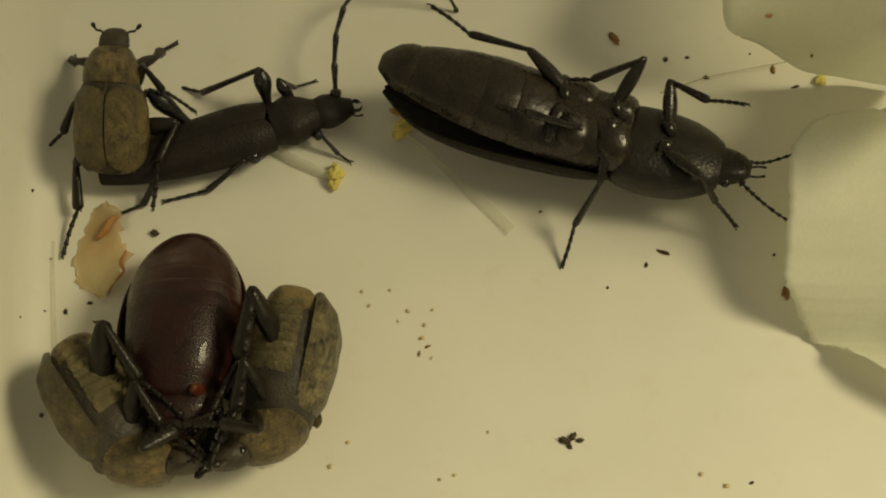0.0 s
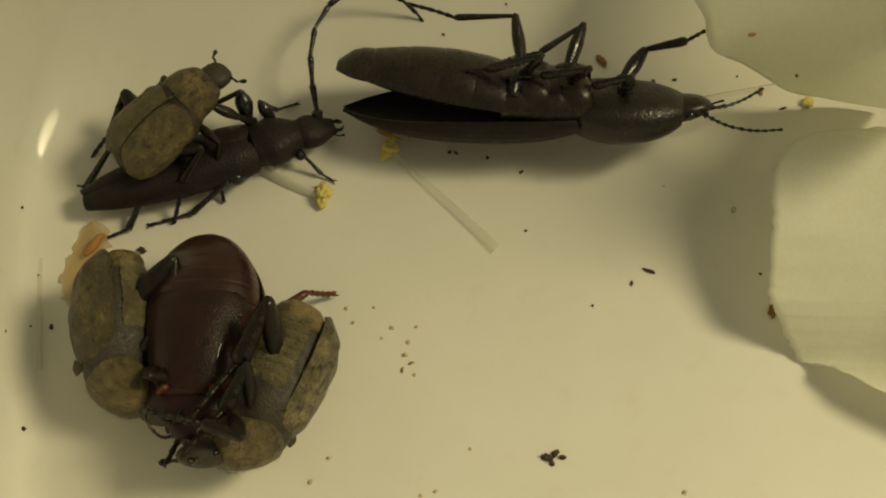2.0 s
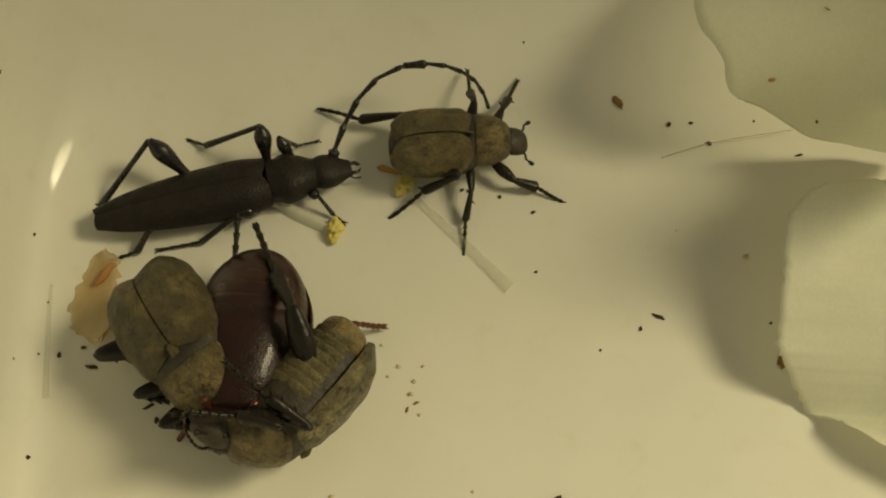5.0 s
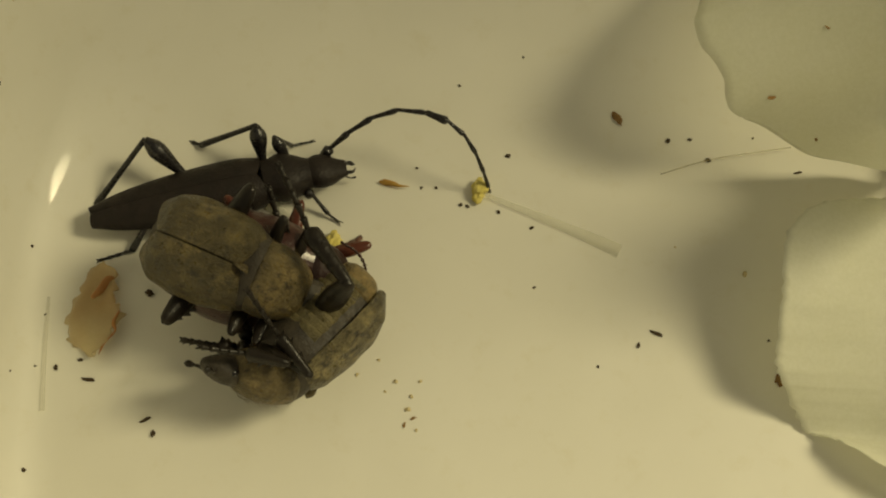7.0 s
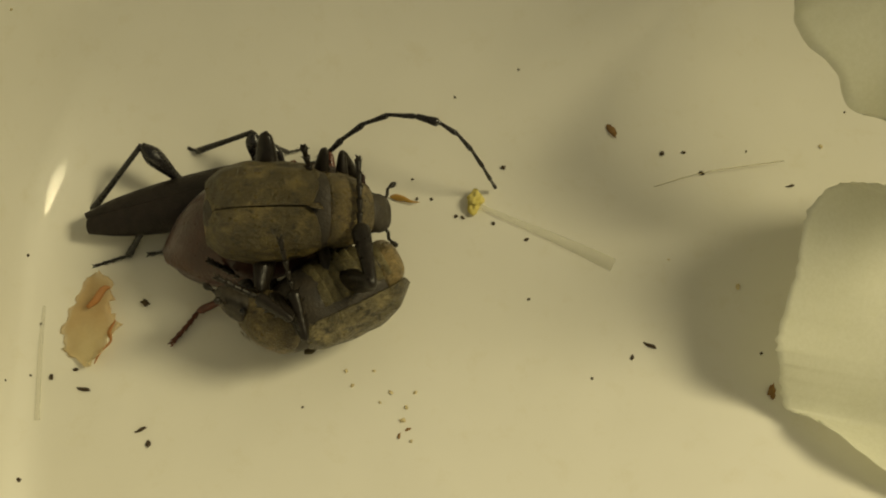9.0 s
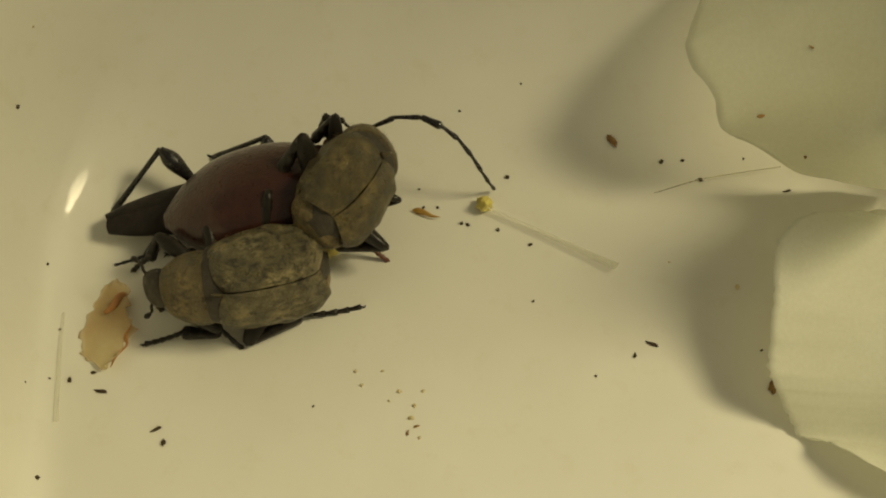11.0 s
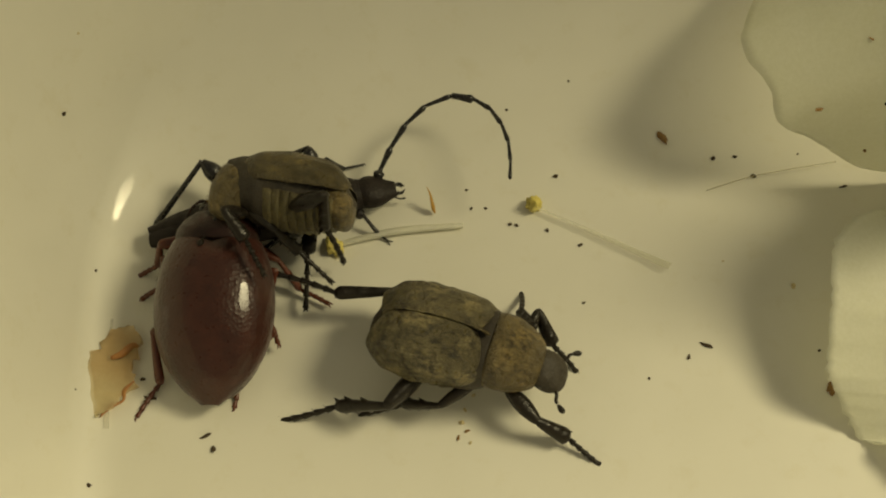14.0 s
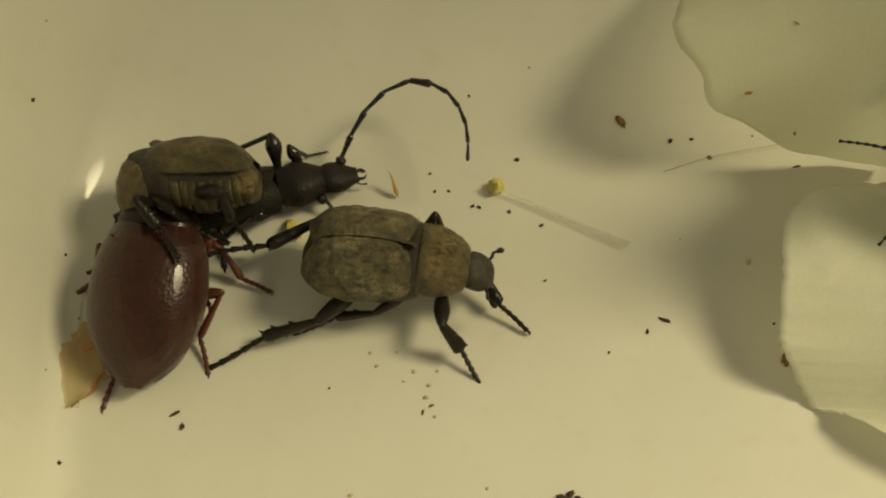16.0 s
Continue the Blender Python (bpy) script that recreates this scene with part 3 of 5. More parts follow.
def click_beetle():
    body = root("click_beetle", "long dark umber click beetle with ribbed wing cases and beaded feelers")
    cases = []
    for side in (-1, 1):
        bm = wing_case(side, 2.2, -11.2, (2.85, 3.1, 3.2, 3.22, 3.22, 3.2, 3.12, 2.98, 2.75, 2.3, 1.5, 0.3), (1.35, 1.7, 1.95, 2.05, 2.05, 2.0, 1.9, 1.75, 1.5, 1.2, 0.75, 0.2), tip=-0.1, notch=0.3, nu=52, nv=40, lap=0.015, thick=0.14, ribs=8, rib=0.003, seam=0.02)
        cases.append(part("wing_case", bm, UMBER, body))
    bm = hull(((2.6, 2.4, 0.7, 1.6, 0), (1.0, 2.75, 0.8, 2.0, -0.1), (-1.2, 2.8, 0.8, 2.05, -0.1), (-2.2, 2.78, 0.8, 1.9, -0.1)), wobble=0.04)
    part("breastplate", bm, UMBER_BELLY, body)
    bm = hull(((-1.9, 2.4, 0.7, 1.5, -0.05), (-4.0, 2.42, 0.7, 1.65, -0.05), (-6.4, 2.2, 0.6, 1.45, -0.05), (-9.0, 1.6, 0.4, 1.0, -0.05), (-11.2, 0.5, 0.15, 0.35, -0.1)))
    abdomen = part("abdomen", bm, UMBER_BELLY, body)
    for i in range(5):
        y0 = -1.95 - 1.94 * i
        w0, w1 = (2.84, 2.9, 2.8, 2.45, 1.85)[i], (2.9, 2.8, 2.45, 1.85, 0.6)[i]
        b0, b1 = (2.1, 2.35, 2.3, 2.0, 1.5)[i], (2.35, 2.3, 2.0, 1.5, 0.4)[i]
        bm = bmesh.new()
        rows = []
        for f, g in ((0, 0.98), (0.07, 0.992), (0.3, 1.005), (0.6, 1.01), (0.93, 1.0), (1.0, 0.985), (1.005, 0.95)):
            fall = f ** 2.4 if i == 4 else f
            w, b = (w0 + (w1 - w0) * fall) * g, (b0 + (b1 - b0) * fall) * g
            rows.append([(w * math.cos(a), y0 - 1.94 * f, -0.05 - b * abs(math.sin(a)) ** 0.9) for a in np.linspace(-0.06, -math.pi + 0.06, 19)])
        skin(bm, rows, False, False)
        part("belly_plate", bm, UMBER_BELLY, abdomen)
    bm = hull(((1.9, 2.5, 1.25, 1.05, 0), (2.6, 2.85, 1.7, 1.3, 0), (4.2, 3.0, 1.95, 1.5, 0), (6.0, 2.75, 1.75, 1.45, -0.1), (7.2, 2.2, 1.3, 1.2, -0.2), (7.9, 1.6, 0.85, 0.9, -0.3)), 26)
    for sx in (-1, 1):
        spike(bm, (sx * 2.35, 2.6, -0.1), (sx * 2.75, 1.6, -0.2), 0.35)
    part("pronotum", bm, UMBER_SMOOTH, body)
    head = part("head", hull(((7.3, 1.3, 0.75, 0.75, -0.3), (8.2, 1.3, 0.7, 0.75, -0.45), (9.0, 1.0, 0.45, 0.6, -0.6), (9.5, 0.55, 0.15, 0.3, -0.7)), 16), UMBER_BELLY, body)
    for sx in (-1, 1):
        bm = bmesh.new()
        bmesh.ops.create_uvsphere(bm, u_segments=12, v_segments=8, radius=0.3 * MM, matrix=Matrix.Translation(Vector((sx * 1.15, 8.3, -0.4)) * MM))
        part("eye", bm, BLACK_LEG, head)
        feeler(body, "antenna", (sx * 0.75, 9.0, -0.5), [(sx * 1.4, 10.3, -0.1), (sx * 2.4, 11.7, -0.3), (sx * 3.3, 13.0, -0.9)], 0.125, BLACK_LEG, beads=11)
        bm = tube([(sx * 0.3, 9.3, -0.5), (sx * 0.4, 9.9, -0.8), (sx * 0.32, 10.3, -1.0)], [0.08, 0.07, 0.09], 7)
        part("palp", bm, BLACK_LEG, head)
    for sx in (-1, 1):
        for y, reach in ((4.6, 1.0), (1.5, 1.3), (-1.4, 2.2)):
            z = -1.95 if y < 4 else -1.5
            part("coxa", tube([(sx * 0.25, y + 0.25, z + 0.1), (sx * 0.7, y + 0.05, z - 0.1), (sx * (0.4 + reach) * 0.7, y - 0.1, z + 0.08), (sx * (0.4 + reach), y - 0.2, z + 0.65)], [0.28, 0.5, 0.42, 0.2], 9, flat=0.7), UMBER_SHINY, body)
    for sx in (-1, 1):
        for y0, long, wide, nm in ((0.1, 2.0, 2.55, "breast_lobe"), (2.35, 1.9, 2.5, "breast_lobe")):
            bm = bmesh.new()
            rows = []
            for f in np.linspace(0, 1, 13):
                fat = max(math.sin(math.pi * f), 0.0) ** 0.45
                rows.append([(sx * (0.14 + wide * max(math.sin(a), 0.0) ** 0.9 * (0.75 + 0.25 * fat)), y0 - long * f + 0.5 * math.sin(a), -0.35 - (1.66 + 0.26 * fat) * max(math.cos(a), 0.0) ** 0.55 * 1.06 * (0.80 + 0.20 * min(1.0, 6 * a))) for a in np.linspace(0, math.pi / 2, 15)])
            skin(bm, rows, False, False)
            part(nm, bm, UMBER_BELLY, body)
    legs = {}
    for key, nm, sx, y, ln, rest in (("fl", "fore_leg", -1, 4.6, (2.5, 2.4, 1.9), (-3.6, 7.2, -2.3)), ("fr", "fore_leg", 1, 4.6, (2.5, 2.4, 1.9), (3.6, 7.2, -2.3)), ("ml", "middle_leg", -1, 1.4, (2.9, 3.0, 2.3), (-4.9, 1.0, -2.3)),
                                     ("mr", "middle_leg", 1, 1.4, (2.9, 3.0, 2.3), (4.9, 1.0, -2.3)), ("hl", "hind_leg", -1, -1.2, (3.2, 3.5, 2.6), (-4.6, -4.8, -2.3)), ("hr", "hind_leg", 1, -1.2, (3.2, 3.5, 2.6), (4.6, -4.8, -2.3))):
        legs[key] = make_leg(body, nm, (sx * 0.95, y, -1.95 if y < 4 else -1.5), ln, (0.50, 0.28, 0.14), UMBER_SHINY, 0, rest, (sx * 1.0, 0, -0.25), 4)
    size = 1.05
    for piece in body.children_recursive:
        piece.data.transform(Matrix.Diagonal((0.96, size, 0.96, 1)))
    for g in legs.values():
        g.update(coxa=Vector((g["coxa"].x * 0.96, g["coxa"].y * size, g["coxa"].z * 0.96)), rest=g["rest"] * size, lf=g["lf"] * size, lt=g["lt"] * size, la=g["la"] * size)
        place_leg(g)
    return body, legs, cases + [abdomen]


def thigh_shin_foot(body, name, pts, radii, swollen=1.0):
    """A leg at rest laid through hip, knee, ankle and claw (in the body's space)."""
    h, k, a, c = [Vector(p) for p in pts]
    rf, rt, ra = radii
    leg = part(name, tube([h, h.lerp(k, 0.35), h.lerp(k, 0.75), k], [rf * 0.55, rf * 0.75, rf * swollen, rf * 0.5], 10), BLACK_LEG, body)
    part("tibia", tube([k, k.lerp(a, 0.5), a], [rt * 0.8, rt * 0.85, rt * 1.1], 8), BLACK_LEG, leg)
    bm = bmesh.new()
    for i in range(4):
        p, q = a.lerp(c, i / 4), a.lerp(c, (i + 1) / 4)
        tube([p, p.lerp(q, 0.5), q], [ra * 0.6, ra * 0.85, ra * 1.15], 7, bm, 5)
    d = (c - a).normalized()
    for s in (-1, 1):
        tube([c, c + d * 0.18 + Vector((0, 0, 0.05)) + s * 0.1 * d.cross(Vector((0, 0, 1))), c + d * 0.3 + s * 0.16 * d.cross(Vector((0, 0, 1))) - Vector((0, 0, 0.05))], [ra * 0.5, ra * 0.4, 0.012], 5, bm, 5)
    part("tarsus", bm, BLACK_LEG, leg)


def longhorn():
    body = root("longhorn_beetle", "slender black longhorn beetle resting on the tray, one feeler arched")
    for side in (-1, 1):
        bm = wing_case(side, 2.5, -8.0, (1.6, 1.85, 1.82, 1.75, 1.62, 1.42, 1.12, 0.66), (1.15, 1.35, 1.38, 1.32, 1.22, 1.08, 0.9, 0.6), drop=1.8, tip=0.15, notch=0.35, nu=36, nv=14, lap=0.012, thick=0.1)
        part("wing_case", bm, BLACK, body)
    part("abdomen", hull(((2.5, 1.3, 0.8, 0.95, -0.1), (0, 1.45, 0.9, 1.1, -0.15), (-3.5, 1.3, 0.8, 1.0, -0.15), (-6.4, 0.9, 0.6, 0.7, -0.1), (-7.9, 0.4, 0.3, 0.3, -0.1))), BLACK_LEG, body)
    bm = hull(((2.4, 1.30, 1.05, 0.85, 0), (2.9, 1.36, 1.15, 0.95, 0), (3.6, 1.55, 1.22, 1.0, 0), (4.3, 1.36, 1.1, 0.95, -0.02), (5.0, 1.0, 0.85, 0.8, -0.05), (5.3, 0.92, 0.76, 0.72, -0.05)), 24, wobble=0.05)
    part("pronotum", bm, BLACK, body)
    head = part("head", hull(((5.15, 0.85, 0.7, 0.65, -0.05), (5.7, 1.08, 0.78, 0.7, -0.08), (6.3, 1.05, 0.7, 0.65, -0.15), (7.0, 0.7, 0.44, 0.46, -0.25), (7.5, 0.52, 0.26, 0.32, -0.32)), 18, wobble=0.04), BLACK, body)
    for sx in (-1, 1):
        bm = bmesh.new()
        bmesh.ops.create_uvsphere(bm, u_segments=12, v_segments=8, radius=0.27 * MM, matrix=Matrix.Translation(Vector((sx * 0.8, 6.1, 0.0)) * MM))
        part("eye", bm, BLACK_LEG, head)
        part("mandible", tube([(sx * 0.3, 7.4, -0.35), (sx * 0.34, 7.8, -0.38), (sx * 0.1, 8.05, -0.4)], [0.13, 0.1, 0.03], 7), BLACK_LEG, head)
        part("palp", tube([(sx * 0.3, 7.2, -0.6), (sx * 0.5, 7.6, -0.75), (sx * 0.45, 7.95, -0.9)], [0.06, 0.05, 0.08], 6), BLACK_LEG, head)
    return body


# ---- the tray ----
def rounded_loop(x0, x1, y0, y1, r, z, n=10):
    out = []
    for cx, cy, a0 in ((x1 - r, y1 - r, 0), (x0 + r, y1 - r, 90), (x0 + r, y0 + r, 180), (x1 - r, y0 + r, 270)):
        for k in range(n + 1):
            a = radians(a0 + 90 * k / n)
            out.append((cx + r * math.cos(a), cy + r * math.sin(a), z))
    return out


def build_tray():
    """A flat-bottomed dish whose far side rises in a wide sweep and whose other sides turn up in a tighter one."""
    bm = bmesh.new()
    x0, x1, y0, y1 = -21.2, 62.0, -40.0, 12.5
    loops = [rounded_loop(x0 + d, x1 - d, y0 + d, y1 - d * 0.6, max(22 - d, 2), 0.0) for d in (24, 12, 4)]
    for k in range(15):
        a = radians(72 * k / 14)
        o, far = 3.2 * math.sin(a), 18 * math.sin(a)
        loop = rounded_loop(x0 - o, x1 + o, y0 - o, y1 + far, 22 + o, 0.0)
        out = []
        for x, y, z in loop:
            w = min(max((y - (y1 - 4)) / (6 + far), 0.0), 1.0)
            w = w * w * (3 - 2 * w)
            out.append((x, y, (3.2 + 14.8 * w) * (1 - math.cos(a))))
        loops.append(out)
    for climb in (8, 16, 25, 34):
        out = []
        for x, y, z in loops[17]:
            w = min(max((y - 10) / 18, 0.0), 1.0)
            w = w * w * (3 - 2 * w)
            out.append((x + (0.13 * climb if x > 20 else -0.13 * climb), y + 0.33 * climb * w, z + climb * (0.4 + 0.6 * w)))
        loops.append(out)
    # the near end of the left side draws in
    loops = [[(x + (0.08 * max(-y, 0) * min(max((-10 - x) / 10, 0), 1)), y, z) for x, y, z in loop] for loop in loops]
    base = loops[-1]
    cx, cy = (x0 + x1) / 2, (y0 + y1) / 2
    for g, dz in ((1.010, 2.5), (1.016, 3.2), (1.028, 3.4), (1.038, 3.0), (1.040, 2.0), (1.02, -6.0), (0.9, -10.5), (0.8, -12.0)):
        loops.append([(cx + (x - cx) * g, cy + (y - cy) * g, max(z + dz, -2.5) if dz > -9 else -2.5) for x, y, z in base])
    skin(bm, loops)
    return tagged(part("tray", bm, TRAY), "shallow white glazed tray with a rounded rim, lightly soiled", "tray", kind="structure")


tray = build_tray()


def floor_z(x, y):
    """The height of the tray's inside over a place, in millimetres."""
    hit, spot, normal, face = tray.ray_cast((x * MM, y * MM, 0.05), (0, 0, -1))
    return spot.z / MM if hit else 0.0


# ---- the petals ----
def build_petal(name, label, edge, inner, bulge, ripple, seed, torn=0.0, n=84, m=34):
    """A thin curled petal between its free edge and the far side that lies out of sight."""
    bm = bmesh.new()
    e, f = spline(edge, n), spline(inner, n)
    top = []
    for i in range(n):
        row = []
        for j in range(m):
            u = j / (m - 1)
            q = e[i] * (1 - u) + f[i] * u
            q = Vector(q)
            q.z += bulge * math.sin(math.pi * min(u * 1.15, 1)) ** 0.9
            near = (1 - u) ** 3
            q.z += ripple * near * noise.noise((i * 0.11, seed, u)) * 2 + 0.55 * noise.noise((q.x * 0.16, q.y * 0.16, seed)) * u
            q.x += near * torn * noise.noise((i * 0.9, seed + 3, 0)) + 0.10 * near * noise.noise((i * 0.35, seed + 5, 0))
            q.y += near * torn * noise.noise((i * 0.8, seed + 7, 0))
            q.z = max(q.z, 0.15)
            row.append(q)
        top.append(row)
    low = []
    for i in range(n):
        low.append([q - Vector((0, 0, 0.10 if j else 0.04)) for j, q in enumerate(top[i])])
    a, b = skin(bm, top, False, False), skin(bm, low, False, False)
    for i in range(n - 1):
        for j in (0, m - 1):
            bm.faces.new((a[i][j], a[i + 1][j], b[i + 1][j], b[i][j]))
    for j in range(m - 1):
        for i in (0, n - 1):
            bm.faces.new((a[i][j], a[i][j + 1], b[i][j + 1], b[i][j]))
    return tagged(part(name, bm, PETAL), label, "petal", "fallen petals")


# the upper petal's unseen far side is made steep and lobed to shape the shade
upper_petal = build_petal("petal", "creamy white petal curling high off the tray", [(23.0, 29.0, 7.5), (19.5, 25.0, 8.0), (16.8, 20.3, 8.9), (15.5, 17.3, 9.3), (14.9, 15.4, 9.3), (15.2, 13.9, 9.0), (16.4, 12.3, 8.2), (17.0, 11.3, 7.0), (19.4, 11.3, 4.8), (22.3, 11.1, 2.5), (24.7, 11.1, 1.1), (26.4, 11.1, 0.6), (29.0, 10.6, 0.5)],
                          [(38.0, 30.0, 24.0), (37.0, 27.0, 25.0), (36.5, 24.0, 26.0), (36.0, 20.5, 26.0), (35.5, 17.5, 25.0), (34.5, 14.0, 23.0), (32.5, 10.0, 16.5), (30.0, 6.5, 21.0), (28.5, 3.8, 20.0), (29.0, 2.0, 16.0)], -1.6, 0.35, 1.7)
lower_petal = build_petal("petal", "creamy white petal with a torn lower corner touching the tray", [(31.0, 8.4, 1.8), (27.3, 7.7, 3.0), (24.5, 7.0, 4.2), (22.1, 6.1, 5.2), (20.3, 4.7, 5.7), (19.4, 2.7, 5.6), (19.2, 0.5, 5.0), (18.9, -1.8, 4.0), (19.0, -3.4, 2.9), (19.9, -4.5, 1.5), (20.9, -5.7, 0.3), (21.8, -6.2, 0.9), (22.6, -7.0, 1.7), (24.4, -8.5, 2.3), (29.0, -11.5, 2.4)],
                          [(37.0, 7.5, 3.5), (36.0, 5.0, 4.0), (35.5, 2.0, 4.2), (35.0, -2.0, 4.2), (35.5, -6.0, 4.2), (36.0, -10.0, 3.6), (36.0, -13.0, 3.0)], -0.8, 0.18, 4.1, torn=0.25)

for number, size, turn in ((49 * 34 + 4, 0.26, 20), (60 * 34 + 4, 0.17, 70), (41 * 34 + 9, 0.15, 130)):
    bm = bmesh.new()
    bmesh.ops.create_icosphere(bm, subdivisions=2, radius=size * MM, matrix=Matrix.Translation(upper_petal.data.vertices[number].co + Vector((0, 0, 0.03 * MM))) @ Matrix.Rotation(radians(turn), 4, "Z") @ Matrix.Diagonal((1.3, 0.6, 0.25, 1)))
    for v in bm.verts:
        v.co += v.normal * 0.5 * size * MM * noise.noise(v.co * 4000)
    part("brown_fleck", bm, CRUMB_BROWN, upper_petal, "small brown stain")

# ---- the beetles in their first places ----
longhorn_body = longhorn()
into_longhorn = pose(-12.2, 7.95, 1.55, 0, 0, -76.3).inverted()
for leg_name, leg_points, leg_radii, thick in (("hind_leg", ((-14.1, 8.6, 1.3), (-16.7, 10.2, 3.8), (-20.1, 7.7, 0.35), (-22.8, 8.4, 0.12)), (0.42, 0.21, 0.12), 1.35),
                                               ("middle_leg", ((-9.9, 9.6, 1.3), (-10.2, 11.2, 3.7), (-14.0, 11.7, 0.7), (-16.4, 12.9, 0.12)), (0.40, 0.20, 0.12), 1.35),
                                               ("fore_leg", ((-8.2, 9.9, 0.9), (-9.2, 10.9, 2.9), (-8.4, 11.7, 0.6), (-7.2, 12.3, 0.12)), (0.32, 0.15, 0.09), 1.3),
                                               ("hind_leg", ((-14.2, 6.7, 0.9), (-16.2, 6.2, 1.9), (-17.6, 4.6, 0.3), (-19.5, 4.0, 0.12)), (0.42, 0.21, 0.12), 1.2),
                                               ("middle_leg", ((-9.8, 7.4, 0.9), (-11.4, 6.3, 1.8), (-13.8, 5.2, 0.35), (-16.3, 4.8, 0.12)), (0.40, 0.19, 0.12), 1.2),
                                               ("fore_leg", ((-7.6, 8.3, 0.8), (-6.9, 7.8, 1.3), (-6.0, 7.0, 0.35), (-5.4, 6.6, 0.12)), (0.28, 0.14, 0.09), 1.2)):
    thigh_shin_foot(longhorn_body, leg_name, [into_longhorn @ Vector(p) for p in leg_points], leg_radii, thick)
antenna_base = into_longhorn @ Vector((-5.8, 10.65, 1.9))
antenna_turn = into_longhorn.to_3x3()
antenna = feeler(longhorn_body, "antenna", antenna_turn @ Vector((-0.35, -0.95, -0.55)), [antenna_turn @ Vector(p) for p in ((0.0, 0.3, 0.15), (0.7, 2.2, 0.8), (1.8, 4.0, 1.2), (3.6, 5.2, 1.3))], 0.22, BLACK_LEG, beads=5)
antenna_joint = antenna_turn @ Vector((3.6, 5.2, 1.3))
antenna_tip = feeler(antenna, "antenna_tip", (0, 0, 0), [antenna_turn @ Vector(p) for p in ((2.0, -0.2, -0.1), (3.5, -1.7, -0.6), (4.3, -3.4, -1.3), (4.6, -4.9, -2.4))], 0.17, BLACK_LEG, beads=6)
antenna_tip.matrix_basis = Matrix.Translation(antenna_joint * MM)
antenna.matrix_basis = Matrix.Translation(antenna_base * MM)

chafer_a, chafer_a_legs = chafer("chafer", "small olive-brown scaly chafer walking over the black beetle", 1.0, SCALES_TAN, 11, 2)
chafer_b, chafer_b_legs = chafer("chafer", "larger olive-brown chafer clinging to the red beetle, pale belly showing", 1.30, SCALES, 12, tail=SCALES_GOLD)
chafer_c, chafer_c_legs = chafer("chafer", "larger worn and dark-flecked chafer with spiny legs", 1.36, SCALES_WORN, 13)
red_beetle, red_legs = mahogany_beetle()
click, click_legs, click_cases = click_beetle()


# ---- stamens, scraps and crumbs ----
def stamen(name, label, joints, radii, knob, skin_material, flat=0.5):
    base = root(name, label, "stamen", "fallen stamens")
    part("filament", tube(joints, radii, 10, flat=flat), skin_material, base)
    bm = bmesh.new()
    bmesh.ops.create_icosphere(bm, subdivisions=4, radius=knob * MM)
    for v in bm.verts:
        g = 1 + 0.75 * noise.noise(Vector(v.co) * 1900 + Vector((knob * 9, 0, 0))) + 0.35 * noise.noise(Vector(v.co) * 5200)
        v.co = Vector((v.co.x * g * 1.15, v.co.y * g * 0.9, v.co.z * g * 0.8)) + Vector((0, 0, knob * 0.78 * MM))
    part("anther", bm, POLLEN, base, "crumbly yellow anther")
    return base


stamen_one = stamen("stamen", "pale flattened stamen with a yellow anther lying on the tray", [(0, 0, 0.3), (0, -1.2, 0.25), (0.1, -4.5, 0.3), (0.15, -8.0, 0.3), (0.1, -9.3, 0.3)], [0.12, 0.17, 0.27, 0.40, 0.46], 0.52, FILAMENT, 0.25)
stamen_two = stamen("stamen", "thin white curved stamen with a yellow anther under the beetles", [(0, 0, 0.25), (0, 1.5, 0.2), (0.35, 4.2, 0.24), (1.4, 8.0, 0.24)], [0.24, 0.36, 0.42, 0.28], 0.52, FILAMENT_WHITE)
tagged(part("filament", tube([(-22.4, 2.4, 0.36), (-22.2, -0.5, 0.32), (-21.9, -3.6, 0.26), (-21.8, -4.5, 0.24)], [0.16, 0.20, 0.22, 0.24], 10, flat=0.6), FILAMENT), "pale broken filament lying flat on the tray", "filament")


